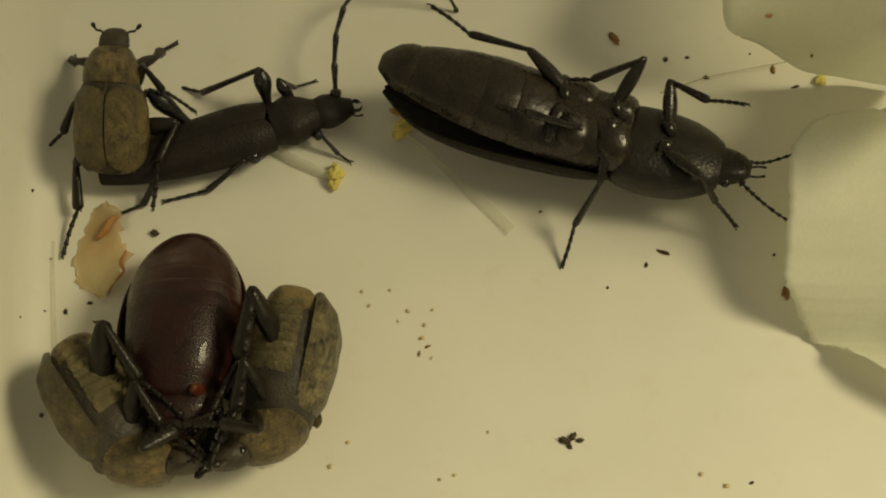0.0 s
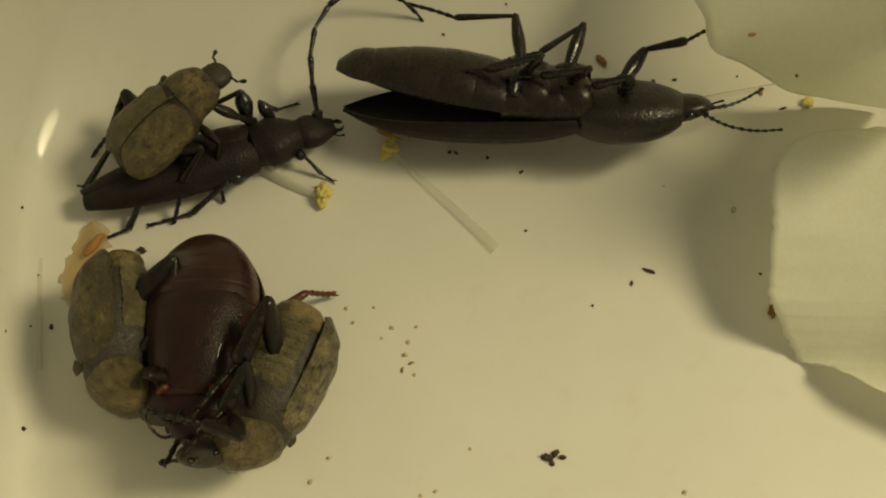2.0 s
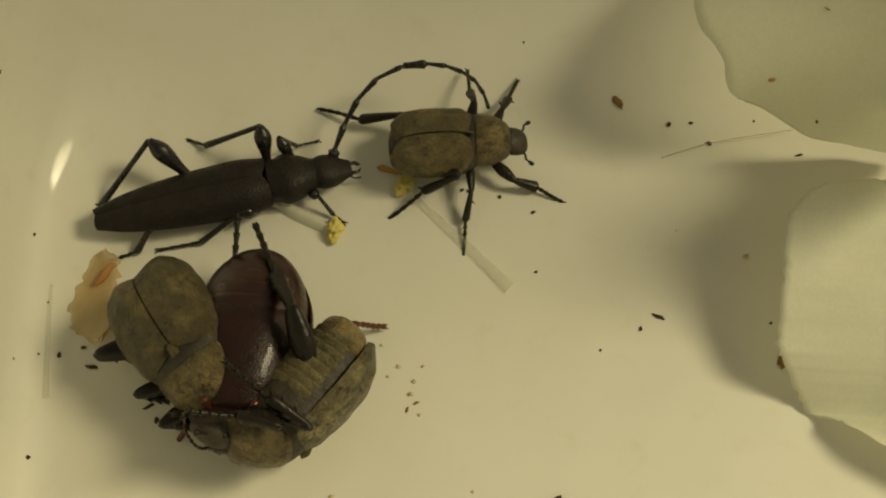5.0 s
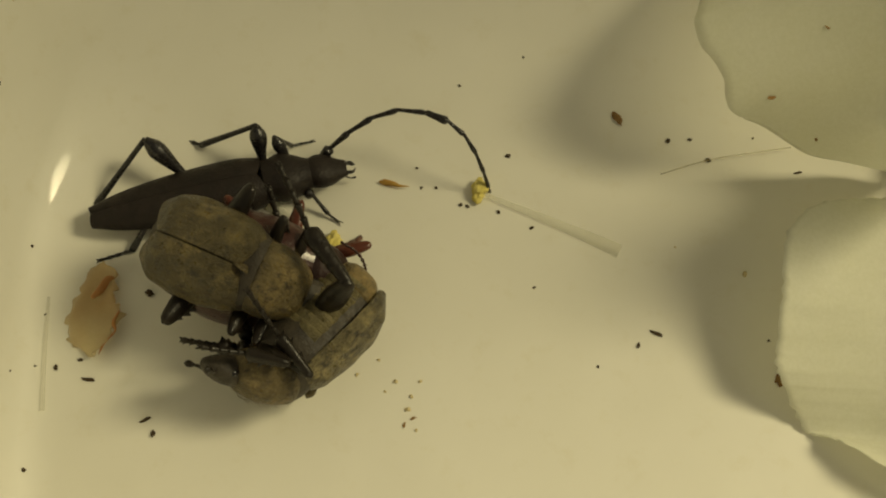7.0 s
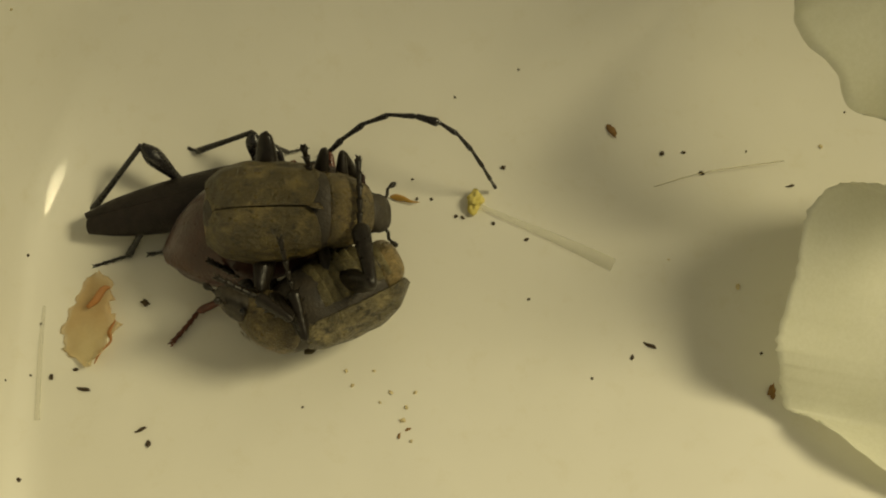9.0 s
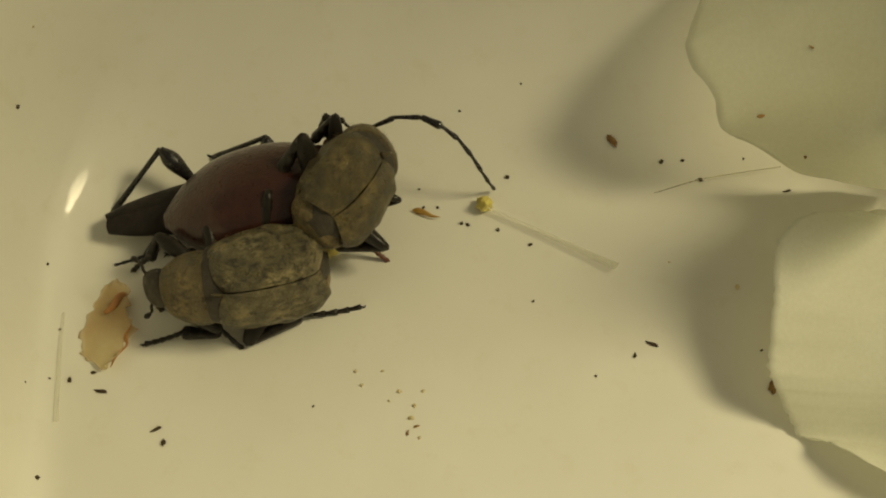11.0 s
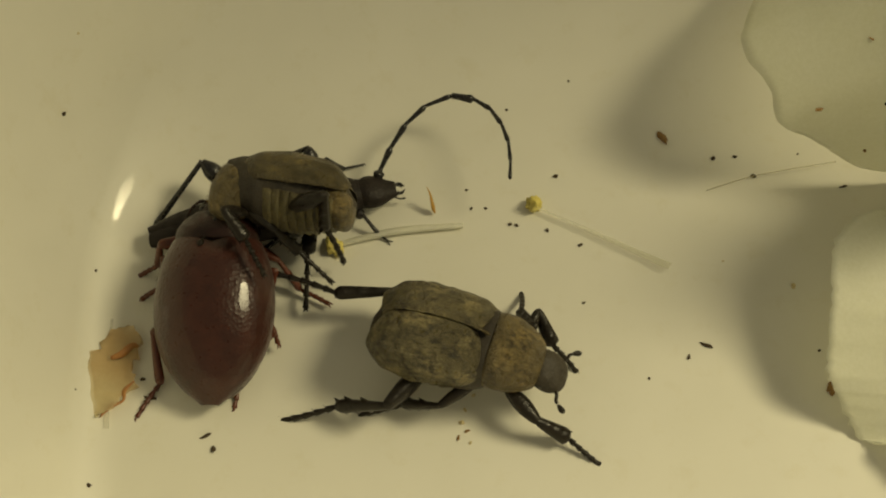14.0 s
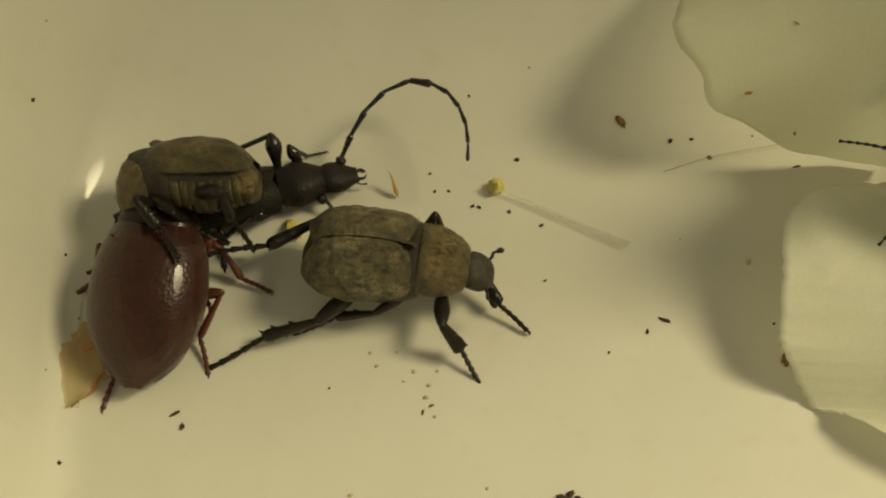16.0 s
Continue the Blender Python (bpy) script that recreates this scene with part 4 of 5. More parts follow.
def build_scrap():
    base = root("petal_scrap", "browning translucent scrap of petal with frayed orange edges", "petal scrap")
    bm = bmesh.new()
    n, m = 26, 14
    out = spline([[0.5, 3.0], [1.4, 2.2], [1.5, 0.6], [2.0, -0.4], [1.4, -2.0], [0.9, -2.9]], n)
    left = spline([[0.2, 3.1], [-0.7, 2.2], [-1.1, 0.5], [-1.3, -0.8], [-0.8, -2.0], [0.3, -2.9]], n)
    top = []
    for i in range(n):
        row = []
        for j in range(m):
            u = j / (m - 1)
            x, y = left[i] * (1 - u) + out[i] * u
            e = (2 * u - 1) ** 4
            row.append((x + 0.55 * e * noise.noise((i * 0.7, u * 3, 1)), y + 0.3 * e * noise.noise((i * 0.6, u * 3, 7)), 0.22 + 0.5 * u * u + 0.3 * noise.noise((x * 0.6, y * 0.6, 3)) * e + 0.12 * noise.noise((x, y, 5))))
        top.append(row)
    low = [[(x, y, z - 0.09) for x, y, z in r] for r in top]
    a, b = skin(bm, top, False, False), skin(bm, low, False, False)
    for i in range(n - 1):
        for j in (0, m - 1):
            bm.faces.new((a[i][j], a[i + 1][j], b[i + 1][j], b[i][j]))
    part("petal_flake", bm, SCRAP, base)
    part("dry_shred", tube([(0.1, 0.7, 0.55), (0.6, 1.1, 0.75), (0.95, 1.75, 0.8), (1.3, 1.9, 0.75)], [0.12, 0.22, 0.2, 0.08], 8, flat=0.45), SCRAP_EDGE, base, "dry orange-brown shred")
    part("dry_shred", tube([(1.9, -0.2, 0.8), (1.6, -0.9, 0.7), (1.75, -1.5, 0.7), (1.2, -2.1, 0.6), (0.9, -2.8, 0.4)], [0.06, 0.18, 0.12, 0.2, 0.06], 8, flat=0.45), SCRAP_EDGE, base, "dry orange-brown shred")
    return base


scrap = build_scrap()


def crumb_mesh(name, seed, long, material):
    bm = bmesh.new()
    bmesh.ops.create_icosphere(bm, subdivisions=2, radius=1.0)
    for v in bm.verts:
        g = 1 + 0.75 * noise.noise(Vector(v.co) * 1.6 + Vector((seed * 5.1, 0, 0))) + 0.3 * noise.noise(Vector(v.co) * 4 + Vector((seed, 9, 0)))
        v.co = Vector((v.co.x * g * long, v.co.y * g, v.co.z * g * 0.75 + 0.55)) * MM
    ob = part(name, bm, material, smooth=False)
    return ob


CRUMB_KINDS = {}
for kind_key, seed_value, long_value, crumb_material, crumb_label in (("dot", 1, 1.1, CRUMB, "tiny dark crumb on the tray"), ("dot2", 2, 1.4, CRUMB, "tiny dark crumb on the tray"), ("sliver", 3, 3.6, CRUMB, "dark sliver of plant litter on the tray"),
                                                                     ("tan", 4, 1.5, CRUMB_PALE, "pale ochre speck on the tray"), ("brown", 5, 2.4, CRUMB_BROWN, "brown flake on the tray"), ("yellow", 6, 1.2, POLLEN, "yellow grain of pollen on the tray")):
    CRUMB_KINDS[kind_key] = (crumb_mesh("crumb", seed_value, long_value, crumb_material).data, crumb_label)
    bpy.data.objects.remove(bpy.data.objects["crumb"])


def crumb(kind, x, y, size, turn=0):
    mesh, label = CRUMB_KINDS[kind]
    ob = tagged(new("crumb", mesh), label, "crumb", "crumbs on the tray")
    ob.matrix_world = Matrix.LocRotScale((x * MM, y * MM, floor_z(x, y) * MM), Euler((0, 0, radians(turn))), (size * (0.62 if kind in ("tan", "sliver") else 0.8),) * 3)
    return ob


for kind, spots in (("dot", ((4.8, 12.3, 0.16), (14.9, 13.4, 0.17), (17.3, 12.0, 0.17), (6.1, 3.2, 0.10), (9.6, -1.8, 0.09), (-22.2, -8.0, 0.15), (1.8, 8.8, 0.13), (4.1, 8.3, 0.13), (-0.9, 11.4, 0.10), (-0.6, 10.0, 0.11), (0.3, 10.0, 0.11), (-24.55, 12.3, 0.16), (-23.5, 5.3, 0.10), (-16.6, 2.8, 0.27), (19.6, -0.2, 0.10))),
                    ("dot2", ((16.3, 13.5, 0.12), (12.0, -0.5, 0.12), (2.2, 8.7, 0.12), (6.1, 7.2, 0.12), (-21.4, -1.9, 0.14), (-22.5, -1.9, 0.07), (-22.4, 1.3, 0.07), (-23.5, -2.6, 0.06), (-20.1, -1.4, 0.13), (20.3, 13.6, 0.07), (1.8, 17.2, 0.09), (16.2, -13.5, 0.10), (-15.5, -5.8, 0.17), (6.2, -10.7, 0.25), (6.7, -10.5, 0.22), (6.5, -11.0, 0.16), (7.1, -10.7, 0.17), (-7.0, -3.6, 0.07), (5.9, 19.0, 0.07), (26.9, 16.4, 0.07))),
                    ("tan", ((14.7, 5.9, 0.09), (18.7, 4.1, 0.22), (-2.0, -2.7, 0.16), (-0.6, -2.7, 0.14), (-4.6, -1.4, 0.14), (-3.0, -1.4, 0.12), (-4.2, -2.3, 0.14), (-1.1, -3.6, 0.15), (-5.6, -10.2, 0.17), (-6.6, -11.5, 0.18), (-0.7, -12.5, 0.13), (0.1, -12.3, 0.14), (2.1, -10.0, 0.11), (14.8, -13.6, 0.2), (13.5, -12.9, 0.17), (25.1, 14.0, 0.18), (-1.3, -4.4, 0.2), (-0.8, -5.6, 0.12), (-2.6, -3.3, 0.1), (-23.4, 16.0, 0.12)))):
    for i, (x, y, size) in enumerate(spots):
        crumb(kind, x, y, size, 67 * i)
crumb("brown", -1.0, -4.9, 0.09, 20)
crumb("brown", -1.5, -5.3, 0.09, 75)
crumb("sliver", 13.1, 0.25, 0.17, -28)
crumb("sliver", 12.0, -0.4, 0.06, 60)
crumb("sliver", -19.5, -2.6, 0.17, -12)
crumb("sliver", -16.0, -5.0, 0.15, 25)
crumb("sliver", 22.8, 11.1, 0.12, 10)
crumb("brown", 11.8, 15.0, 0.26, -62)
crumb("brown", 19.9, -2.6, 0.24, 80)
pollen_grain = crumb("yellow", 24.4, 11.4, 0.40, 80)
brown_flake = crumb("brown", 21.6, 12.4, 0.16, 85)
splinter = tagged(part("plant_splinter", tube([(0, 0, 0), (0.35, 0.03, 0.02), (0.9, 0.0, 0.05), (1.35, -0.05, 0.0), (1.9, 0.02, 0.0)], [0.05, 0.21, 0.17, 0.10, 0.02], 7, flat=0.35), SPLINTER), "orange-yellow plant splinter pushed about by the beetles", "splinter")
straw = tagged(part("plant_hair", tube([(14.2, 10.9, 0.20), (17.5, 11.9, 0.32), (22.5, 12.7, 0.45)], [0.03, 0.035, 0.03], 6), HAIR), "long thin pale plant hair on the tray", "plant hair")
A_ROWS = [
    (0, pose(-0.01843, 0.00929, 0.00460, 29.2, -0.5, -4.7)),
    (0.5, pose(-0.01769, 0.01056, 0.00460, 29.8, 4.1, -13.1)),
    (1, pose(-0.01574, 0.01102, 0.00460, 23.4, 5.6, -21.1)),
    (1.5, pose(-0.01606, 0.01149, 0.00460, 23.9, 0.5, -25.1)),
    (2, pose(-0.01428, 0.00929, 0.00480, 18.3, 3.0, -49.5)),
    (2.5, pose(-0.01152, 0.01087, 0.00500, 15.1, 4.2, -56.8)),
    (3, pose(-0.00852, 0.01088, 0.00500, 3.8, 11.9, -85.9)),
    (3.5, pose(-0.00849, 0.01095, 0.00500, 4.5, 11.7, -83.0)),
    (4, pose(-0.00565, 0.01066, 0.00500, -1.0, 14.7, -93.9)),
    (4.5, pose(-0.00379, 0.00985, 0.00440, -19.2, 13.2, -121.8)),
    (4.8, pose(-0.00122, 0.00870, 0.00360, -16.1, 14.1, -113.8)),
    (5, pose(0.00171, 0.01067, 0.00270, 1.6, 9.8, -87.1)),
    (5.2, pose(0.00683, 0.01100, 0.00260, 1.4, 9.9, -87.7)),
    (5.7, pose(0.01590, 0.01067, 0.00240, -1.1, 10.0, -93.1)),
    (6.3, pose(0.02508, 0.01008, 0.00240, -0.2, 10.1, -91.4)),
    (7, pose(0.03406, 0.01032, 0.00240, 3.1, 10.1, -84.6)),
    (8, pose(0.04113, 0.01055, 0.00240, 5.8, 10.0, -79.0)),
    (16, pose(0.04166, 0.00860, 0.00240, 4.2, 14.0, -80.2)),
]
E_ROWS = [
    (0, pose(0.00840, 0.00674, 0.00342, -176.1, 9.9, 72.2)),
    (0.5, pose(0.00880, 0.00719, 0.00343, -176.3, 8.9, 77.7)),
    (1, pose(0.00863, 0.00860, 0.00338, -179.0, 9.0, 88.1)),
    (1.5, pose(0.00855, 0.00843, 0.00345, 177.7, 11.4, 105.6)),
    (1.8, pose(0.00709, 0.00942, 0.00338, -178.9, 19.2, 82.0)),
    (2, pose(0.00723, 0.01005, 0.00338, -178.7, 34.7, 83.3)),
    (2.1, pose(0.00748, 0.01022, 0.00338, -178.6, 42.9, 84.1)),
    (2.2, pose(0.00760, 0.01029, 0.00340, -147.2, 88.4, 117.8)),
    (2.3, pose(0.00874, 0.01121, 0.00320, -1.7, 70.4, -96.0)),
    (2.4, pose(0.00899, 0.01216, 0.00290, 7.9, 29.5, -74.7)),
    (2.5, pose(0.00989, 0.01340, 0.00280, 10.2, 12.3, -68.9)),
    (2.7, pose(0.01261, 0.01327, 0.00270, 11.0, 7.6, -68.4)),
    (3, pose(0.01572, 0.01372, 0.00250, 14.7, 7.4, -60.5)),
    (3.5, pose(0.02475, 0.01239, 0.00220, 8.3, 8.7, -74.5)),
    (4, pose(0.03132, 0.01179, 0.00210, 4.6, 9.2, -81.5)),
    (4.4, pose(0.03805, 0.01219, 0.00210, 2.8, 9.6, -85.2)),
    (4.8, pose(0.04227, 0.01230, 0.00260, 0.1, 9.8, -90.5)),
    (7.5, pose(0.04468, 0.01298, 0.00260, 5.7, 10.0, -79.0)),
    (9, pose(0.04658, 0.01236, 0.00300, 26.2, 2.1, -17.2)),
    (10.5, pose(0.04349, 0.00957, 0.00700, 20.6, -8.9, 45.4)),
    (12, pose(0.04304, 0.01201, 0.01000, 5.7, -13.7, 84.0)),
    (14, pose(0.03607, 0.00754, 0.01100, -0.6, -13.3, 95.2)),
    (14.5, pose(0.03399, 0.00613, 0.01100, -5.5, -13.4, 104.3)),
    (15, pose(0.03193, 0.00631, 0.01100, -5.7, -13.4, 103.9)),
    (15.3, pose(0.03120, 0.00521, 0.01100, -6.4, -13.5, 104.9)),
    (15.5, pose(0.03021, 0.00497, 0.01100, -7.1, -13.6, 106.1)),
    (15.7, pose(0.03463, 0.00570, 0.01100, -6.6, -13.7, 104.8)),
    (16, pose(0.03624, 0.00599, 0.01100, -6.2, -13.9, 103.6)),
]
D_ROWS = [
    (0, pose(-0.01413, -0.00419, 0.00340, 173.3, -1.2, -3.1)),
    (0.5, pose(-0.01385, -0.00412, 0.00340, 174.3, -0.6, -2.8)),
    (1, pose(-0.01346, -0.00423, 0.00340, 174.4, -0.6, -2.7)),
    (1.5, pose(-0.01303, -0.00419, 0.00340, 175.6, 0.0, -4.1)),
    (2, pose(-0.01220, -0.00350, 0.00340, 176.0, -0.2, -2.5)),
    (2.5, pose(-0.01109, -0.00238, 0.00340, 174.7, -0.6, -2.2)),
    (3, pose(-0.01124, -0.00281, 0.00340, 176.0, -1.3, -1.8)),
    (3.5, pose(-0.01155, -0.00233, 0.00340, 175.8, -0.7, -1.6)),
    (4, pose(-0.01178, -0.00196, 0.00340, 175.9, -0.2, -1.1)),
    (4.5, pose(-0.01095, -0.00231, 0.00340, 176.3, -0.4, -3.6)),
    (5, pose(-0.01009, -0.00232, 0.00340, 176.4, -0.4, -6.2)),
    (5.8, pose(-0.01009, -0.00073, 0.00360, -155.7, 39.7, 41.0)),
    (6.2, pose(-0.01013, 0.00046, 0.00360, -146.7, 62.8, 71.0)),
    (6.6, pose(-0.01018, 0.00167, 0.00360, -91.4, 80.9, 144.5)),
    (7, pose(-0.01054, 0.00271, 0.00360, -7.6, 47.8, -106.8)),
    (7.5, pose(-0.01093, 0.00392, 0.00340, 3.2, 8.8, -84.4)),
    (8, pose(-0.01001, 0.00578, 0.00340, 10.1, 0.7, -70.9)),
    (8.5, pose(-0.00981, 0.00559, 0.00340, 10.1, 0.6, -71.0)),
    (9, pose(-0.00984, 0.00624, 0.00340, 9.1, 1.1, -73.7)),
    (10.2, pose(-0.01039, 0.00718, 0.00360, 7.1, -5.7, -77.9)),
    (11.5, pose(-0.01090, 0.00861, 0.00400, 6.4, -6.0, -78.3)),
    (12, pose(-0.01138, 0.00850, 0.00400, 6.5, -2.1, -74.6)),
    (12.3, pose(-0.01187, 0.00691, 0.00400, 12.9, 1.1, -62.9)),
    (12.5, pose(-0.01226, 0.00680, 0.00400, 17.7, 3.5, -52.2)),
    (12.7, pose(-0.01444, 0.00404, 0.00320, 25.9, 3.2, -27.4)),
    (13, pose(-0.01463, 0.00250, 0.00300, 14.6, 4.5, -11.8)),
    (13.5, pose(-0.01508, 0.00196, 0.00290, 15.6, 2.2, -0.0)),
    (14, pose(-0.01553, 0.00170, 0.00290, 15.8, 2.2, 0.1)),
    (14.5, pose(-0.01573, 0.00087, 0.00290, 15.9, 2.5, -1.3)),
    (15, pose(-0.01594, 0.00083, 0.00290, 15.9, 2.4, -2.3)),
    (15.5, pose(-0.01645, 0.00093, 0.00290, 16.2, 2.5, -3.7)),
    (16, pose(-0.01757, 0.00142, 0.00290, 16.3, 3.0, -6.8)),
]
B_ROWS = [
    (0, pose(-0.01746, -0.01007, 0.00320, -180.0, 72.6, 33.6)),
    (0.5, pose(-0.01744, -0.00829, 0.00330, 0.0, 76.6, -155.0)),
    (1, pose(-0.01673, -0.00991, 0.00320, -180.0, 72.8, 28.1)),
    (1.5, pose(-0.01656, -0.00878, 0.00320, -180.0, 74.9, 27.1)),
    (2, pose(-0.01705, -0.00486, 0.00323, -9.2, 79.2, 177.0)),
    (2.5, pose(-0.01671, -0.00226, 0.00323, -3.1, 58.0, -179.8)),
    (3, pose(-0.01603, -0.00598, 0.00320, -0.0, 79.3, -149.9)),
    (3.5, pose(-0.01616, -0.00436, 0.00330, 0.0, 68.4, -152.0)),
    (4, pose(-0.01570, -0.00277, 0.00414, 3.4, 16.8, -161.9)),
    (4.5, pose(-0.01414, -0.00316, 0.00449, 4.7, 9.2, -146.4)),
    (5, pose(-0.01336, -0.00341, 0.00469, 4.7, 16.5, -146.3)),
    (5.4, pose(-0.01273, -0.00247, 0.00506, 3.8, 16.6, -140.1)),
    (5.8, pose(-0.01210, -0.00152, 0.00543, 3.0, 16.8, -133.9)),
    (6.2, pose(-0.01147, -0.00057, 0.00580, 2.2, 17.1, -127.7)),
    (6.6, pose(-0.01084, 0.00037, 0.00617, 1.5, 17.5, -121.5)),
    (7, pose(-0.01021, 0.00132, 0.00654, 0.8, 18.0, -115.3)),
    (7.5, pose(-0.00943, 0.00251, 0.00700, -0.0, 18.6, -107.5)),
    (8, pose(-0.00559, 0.00436, 0.00720, 0.0, 15.5, -117.6)),
    (8.5, pose(-0.00667, 0.00476, 0.00700, -0.0, 23.5, -89.8)),
    (9, pose(-0.00670, 0.00529, 0.00700, -0.0, 21.0, -87.8)),
    (9.4, pose(-0.00623, 0.00615, 0.00660, -5.9, 24.2, -78.0)),
    (9.8, pose(-0.00576, 0.00702, 0.00619, -11.3, 28.2, -68.3)),
    (10.2, pose(-0.00529, 0.00788, 0.00579, -16.1, 33.0, -58.7)),
    (10.6, pose(-0.00482, 0.00874, 0.00539, -20.1, 38.4, -48.9)),
    (11, pose(-0.00434, 0.00961, 0.00499, -23.2, 44.3, -38.8)),
    (11.5, pose(-0.00375, 0.01069, 0.00448, -25.1, 52.0, -25.1)),
    (11.7, pose(-0.00404, 0.01011, 0.00489, -21.6, 71.6, -17.3)),
    (12, pose(-0.00447, 0.00925, 0.00549, 128.5, 77.8, 139.0)),
    (12.15, pose(-0.00570, 0.00971, 0.00539, 99.2, 81.3, 121.6)),
    (12.3, pose(-0.00693, 0.01017, 0.00530, 55.1, 82.2, 89.3)),
    (12.5, pose(-0.00857, 0.01079, 0.00517, 8.4, 78.6, 58.4)),
    (12.7, pose(-0.00988, 0.01026, 0.00517, 11.3, 84.9, 70.0)),
    (13, pose(-0.01186, 0.00946, 0.00517, 158.4, 85.1, -129.8)),
    (13.5, pose(-0.01412, 0.00992, 0.00518, 13.2, 81.9, 94.3)),
    (14, pose(-0.01282, 0.00869, 0.00518, 6.8, 74.1, 86.4)),
    (14.5, pose(-0.01411, 0.00855, 0.00517, 5.4, 70.4, 85.6)),
    (15, pose(-0.01466, 0.00792, 0.00518, 4.6, 66.5, 88.3)),
    (15.5, pose(-0.01565, 0.00824, 0.00518, 4.3, 63.5, 91.1)),
    (16, pose(-0.01664, 0.00856, 0.00518, 3.7, 60.5, 93.6)),
]
C_ROWS = [
    (0, pose(-0.00865, -0.00853, 0.00320, 180.0, -65.3, -11.4)),
    (0.5, pose(-0.00875, -0.00747, 0.00330, -180.0, -85.8, -11.6)),
    (1, pose(-0.00916, -0.00862, 0.00320, 180.0, -56.8, -13.3)),
    (1.5, pose(-0.00863, -0.00810, 0.00320, 180.0, -57.9, -13.6)),
    (2, pose(-0.00856, -0.00847, 0.00320, -180.0, -53.5, -23.8)),
    (2.5, pose(-0.00872, -0.00870, 0.00330, -180.0, -57.9, -23.6)),
    (2.7, pose(-0.00879, -0.00873, 0.00344, -69.3, -85.5, -128.7)),
    (3, pose(-0.00890, -0.00877, 0.00366, -4.1, -37.4, 174.8)),
    (3.5, pose(-0.01015, -0.00779, 0.00366, -4.5, -45.0, 164.0)),
    (4, pose(-0.01068, -0.00847, 0.00365, -7.0, -59.2, 140.3)),
    (4.5, pose(-0.00824, -0.00746, 0.00343, -11.7, -81.9, 169.4)),
    (5, pose(-0.00761, -0.00683, 0.00330, -180.0, -54.8, -38.3)),
    (5.4, pose(-0.00752, -0.00596, 0.00332, -180.0, -54.3, -39.1)),
    (5.8, pose(-0.00743, -0.00508, 0.00333, -180.0, -53.8, -39.9)),
    (6.6, pose(-0.00725, -0.00333, 0.00336, -180.0, -52.8, -41.4)),
    (7.5, pose(-0.00705, -0.00136, 0.00340, -180.0, -51.7, -43.0)),
    (8, pose(-0.00469, 0.00012, 0.00340, 180.0, -48.2, -54.7)),
    (8.5, pose(-0.00541, 0.00027, 0.00340, -180.0, -49.8, -55.0)),
    (9, pose(-0.00656, 0.00065, 0.00340, 180.0, -48.3, -61.0)),
    (9.4, pose(-0.00760, 0.00101, 0.00350, 174.6, -64.9, -58.4)),
    (9.8, pose(-0.00865, 0.00137, 0.00359, 154.9, -81.0, -41.4)),
    (10.2, pose(-0.00969, 0.00174, 0.00369, 27.1, -80.3, 83.7)),
    (10.6, pose(-0.01073, 0.00210, 0.00378, 9.3, -64.1, 98.8)),
    (11, pose(-0.01177, 0.00246, 0.00388, 4.1, -47.5, 101.1)),
    (11.5, pose(-0.01307, 0.00291, 0.00400, 0.0, -26.7, 101.1)),
    (12, pose(-0.01354, 0.00245, 0.00400, 0.0, -36.2, 77.9)),
    (12.3, pose(-0.01325, 0.00156, 0.00400, 0.0, -36.4, 84.1)),
    (12.5, pose(-0.01306, 0.00097, 0.00400, 0.0, -36.5, 88.2)),
    (12.7, pose(-0.01182, -0.00079, 0.00387, -9.0, -26.1, 130.0)),
    (12.8, pose(-0.01120, -0.00166, 0.00381, -9.8, -19.5, 148.8)),
    (12.9, pose(-0.01058, -0.00254, 0.00375, -8.3, -13.1, 166.9)),
    (13, pose(-0.00995, -0.00342, 0.00369, -5.0, -7.4, -175.3)),
    (13.2, pose(-0.00760, -0.00324, 0.00377, -3.0, -5.7, -152.1)),
    (13.5, pose(-0.00406, -0.00297, 0.00389, 0.9, -4.8, -117.3)),
    (14, pose(-0.00060, -0.00133, 0.00415, 2.4, -1.7, -107.5)),
    (14.5, pose(-0.00143, -0.00016, 0.00415, 2.4, 0.7, -100.8)),
    (15, pose(-0.00155, 0.00029, 0.00416, 2.4, 1.4, -102.0)),
    (15.5, pose(-0.00204, 0.00153, 0.00415, 2.4, 2.6, -100.3)),
    (16, pose(-0.00254, 0.00278, 0.00415, 2.4, 3.8, -98.6)),
]
A_FEET = {
    "fl": [(0, -24.9, 15.5, 0.1), (1, -18.7, 16.2, 2.0), (1.5, -23.6, 16.7, 1.0), (3, -14.7, 18.0, 0.1), (3.5, -14.9, 18.1, 0.1), (4, -10.4, 17.8, 0.1), (5, 6.8, 19.6, 0.1)],
    "fr": [(0, -14.4, 16.6, 0.1), (1, -11.2, 14.4, 1.0), (1.5, -10.7, 19.2, 1.0), (5, 7.7, 7.9, 0.1)],
    "ml": [(0, -24.3, 7.6, 0.1), (1, -22.0, 12.6, 0.1), (5, 2.3, 16.6, 1.5)],
    "mr": [(0, -14.1, 9.5, 3.0), (3, -4.9, 11.0, 3.0), (4, -5.8, 6.9, 0.1), (5, 1.9, 4.4, 0.1)],
    "hl": [(0, -22.3, 0.5, 0.1), (1, -21.3, 3.6, 0.1), (5, -7.6, 14.9, 0.5)],
    "hr": [(0, -16.0, 3.6, 2.5), (5, -2.4, 6.8, 0.1)],
}
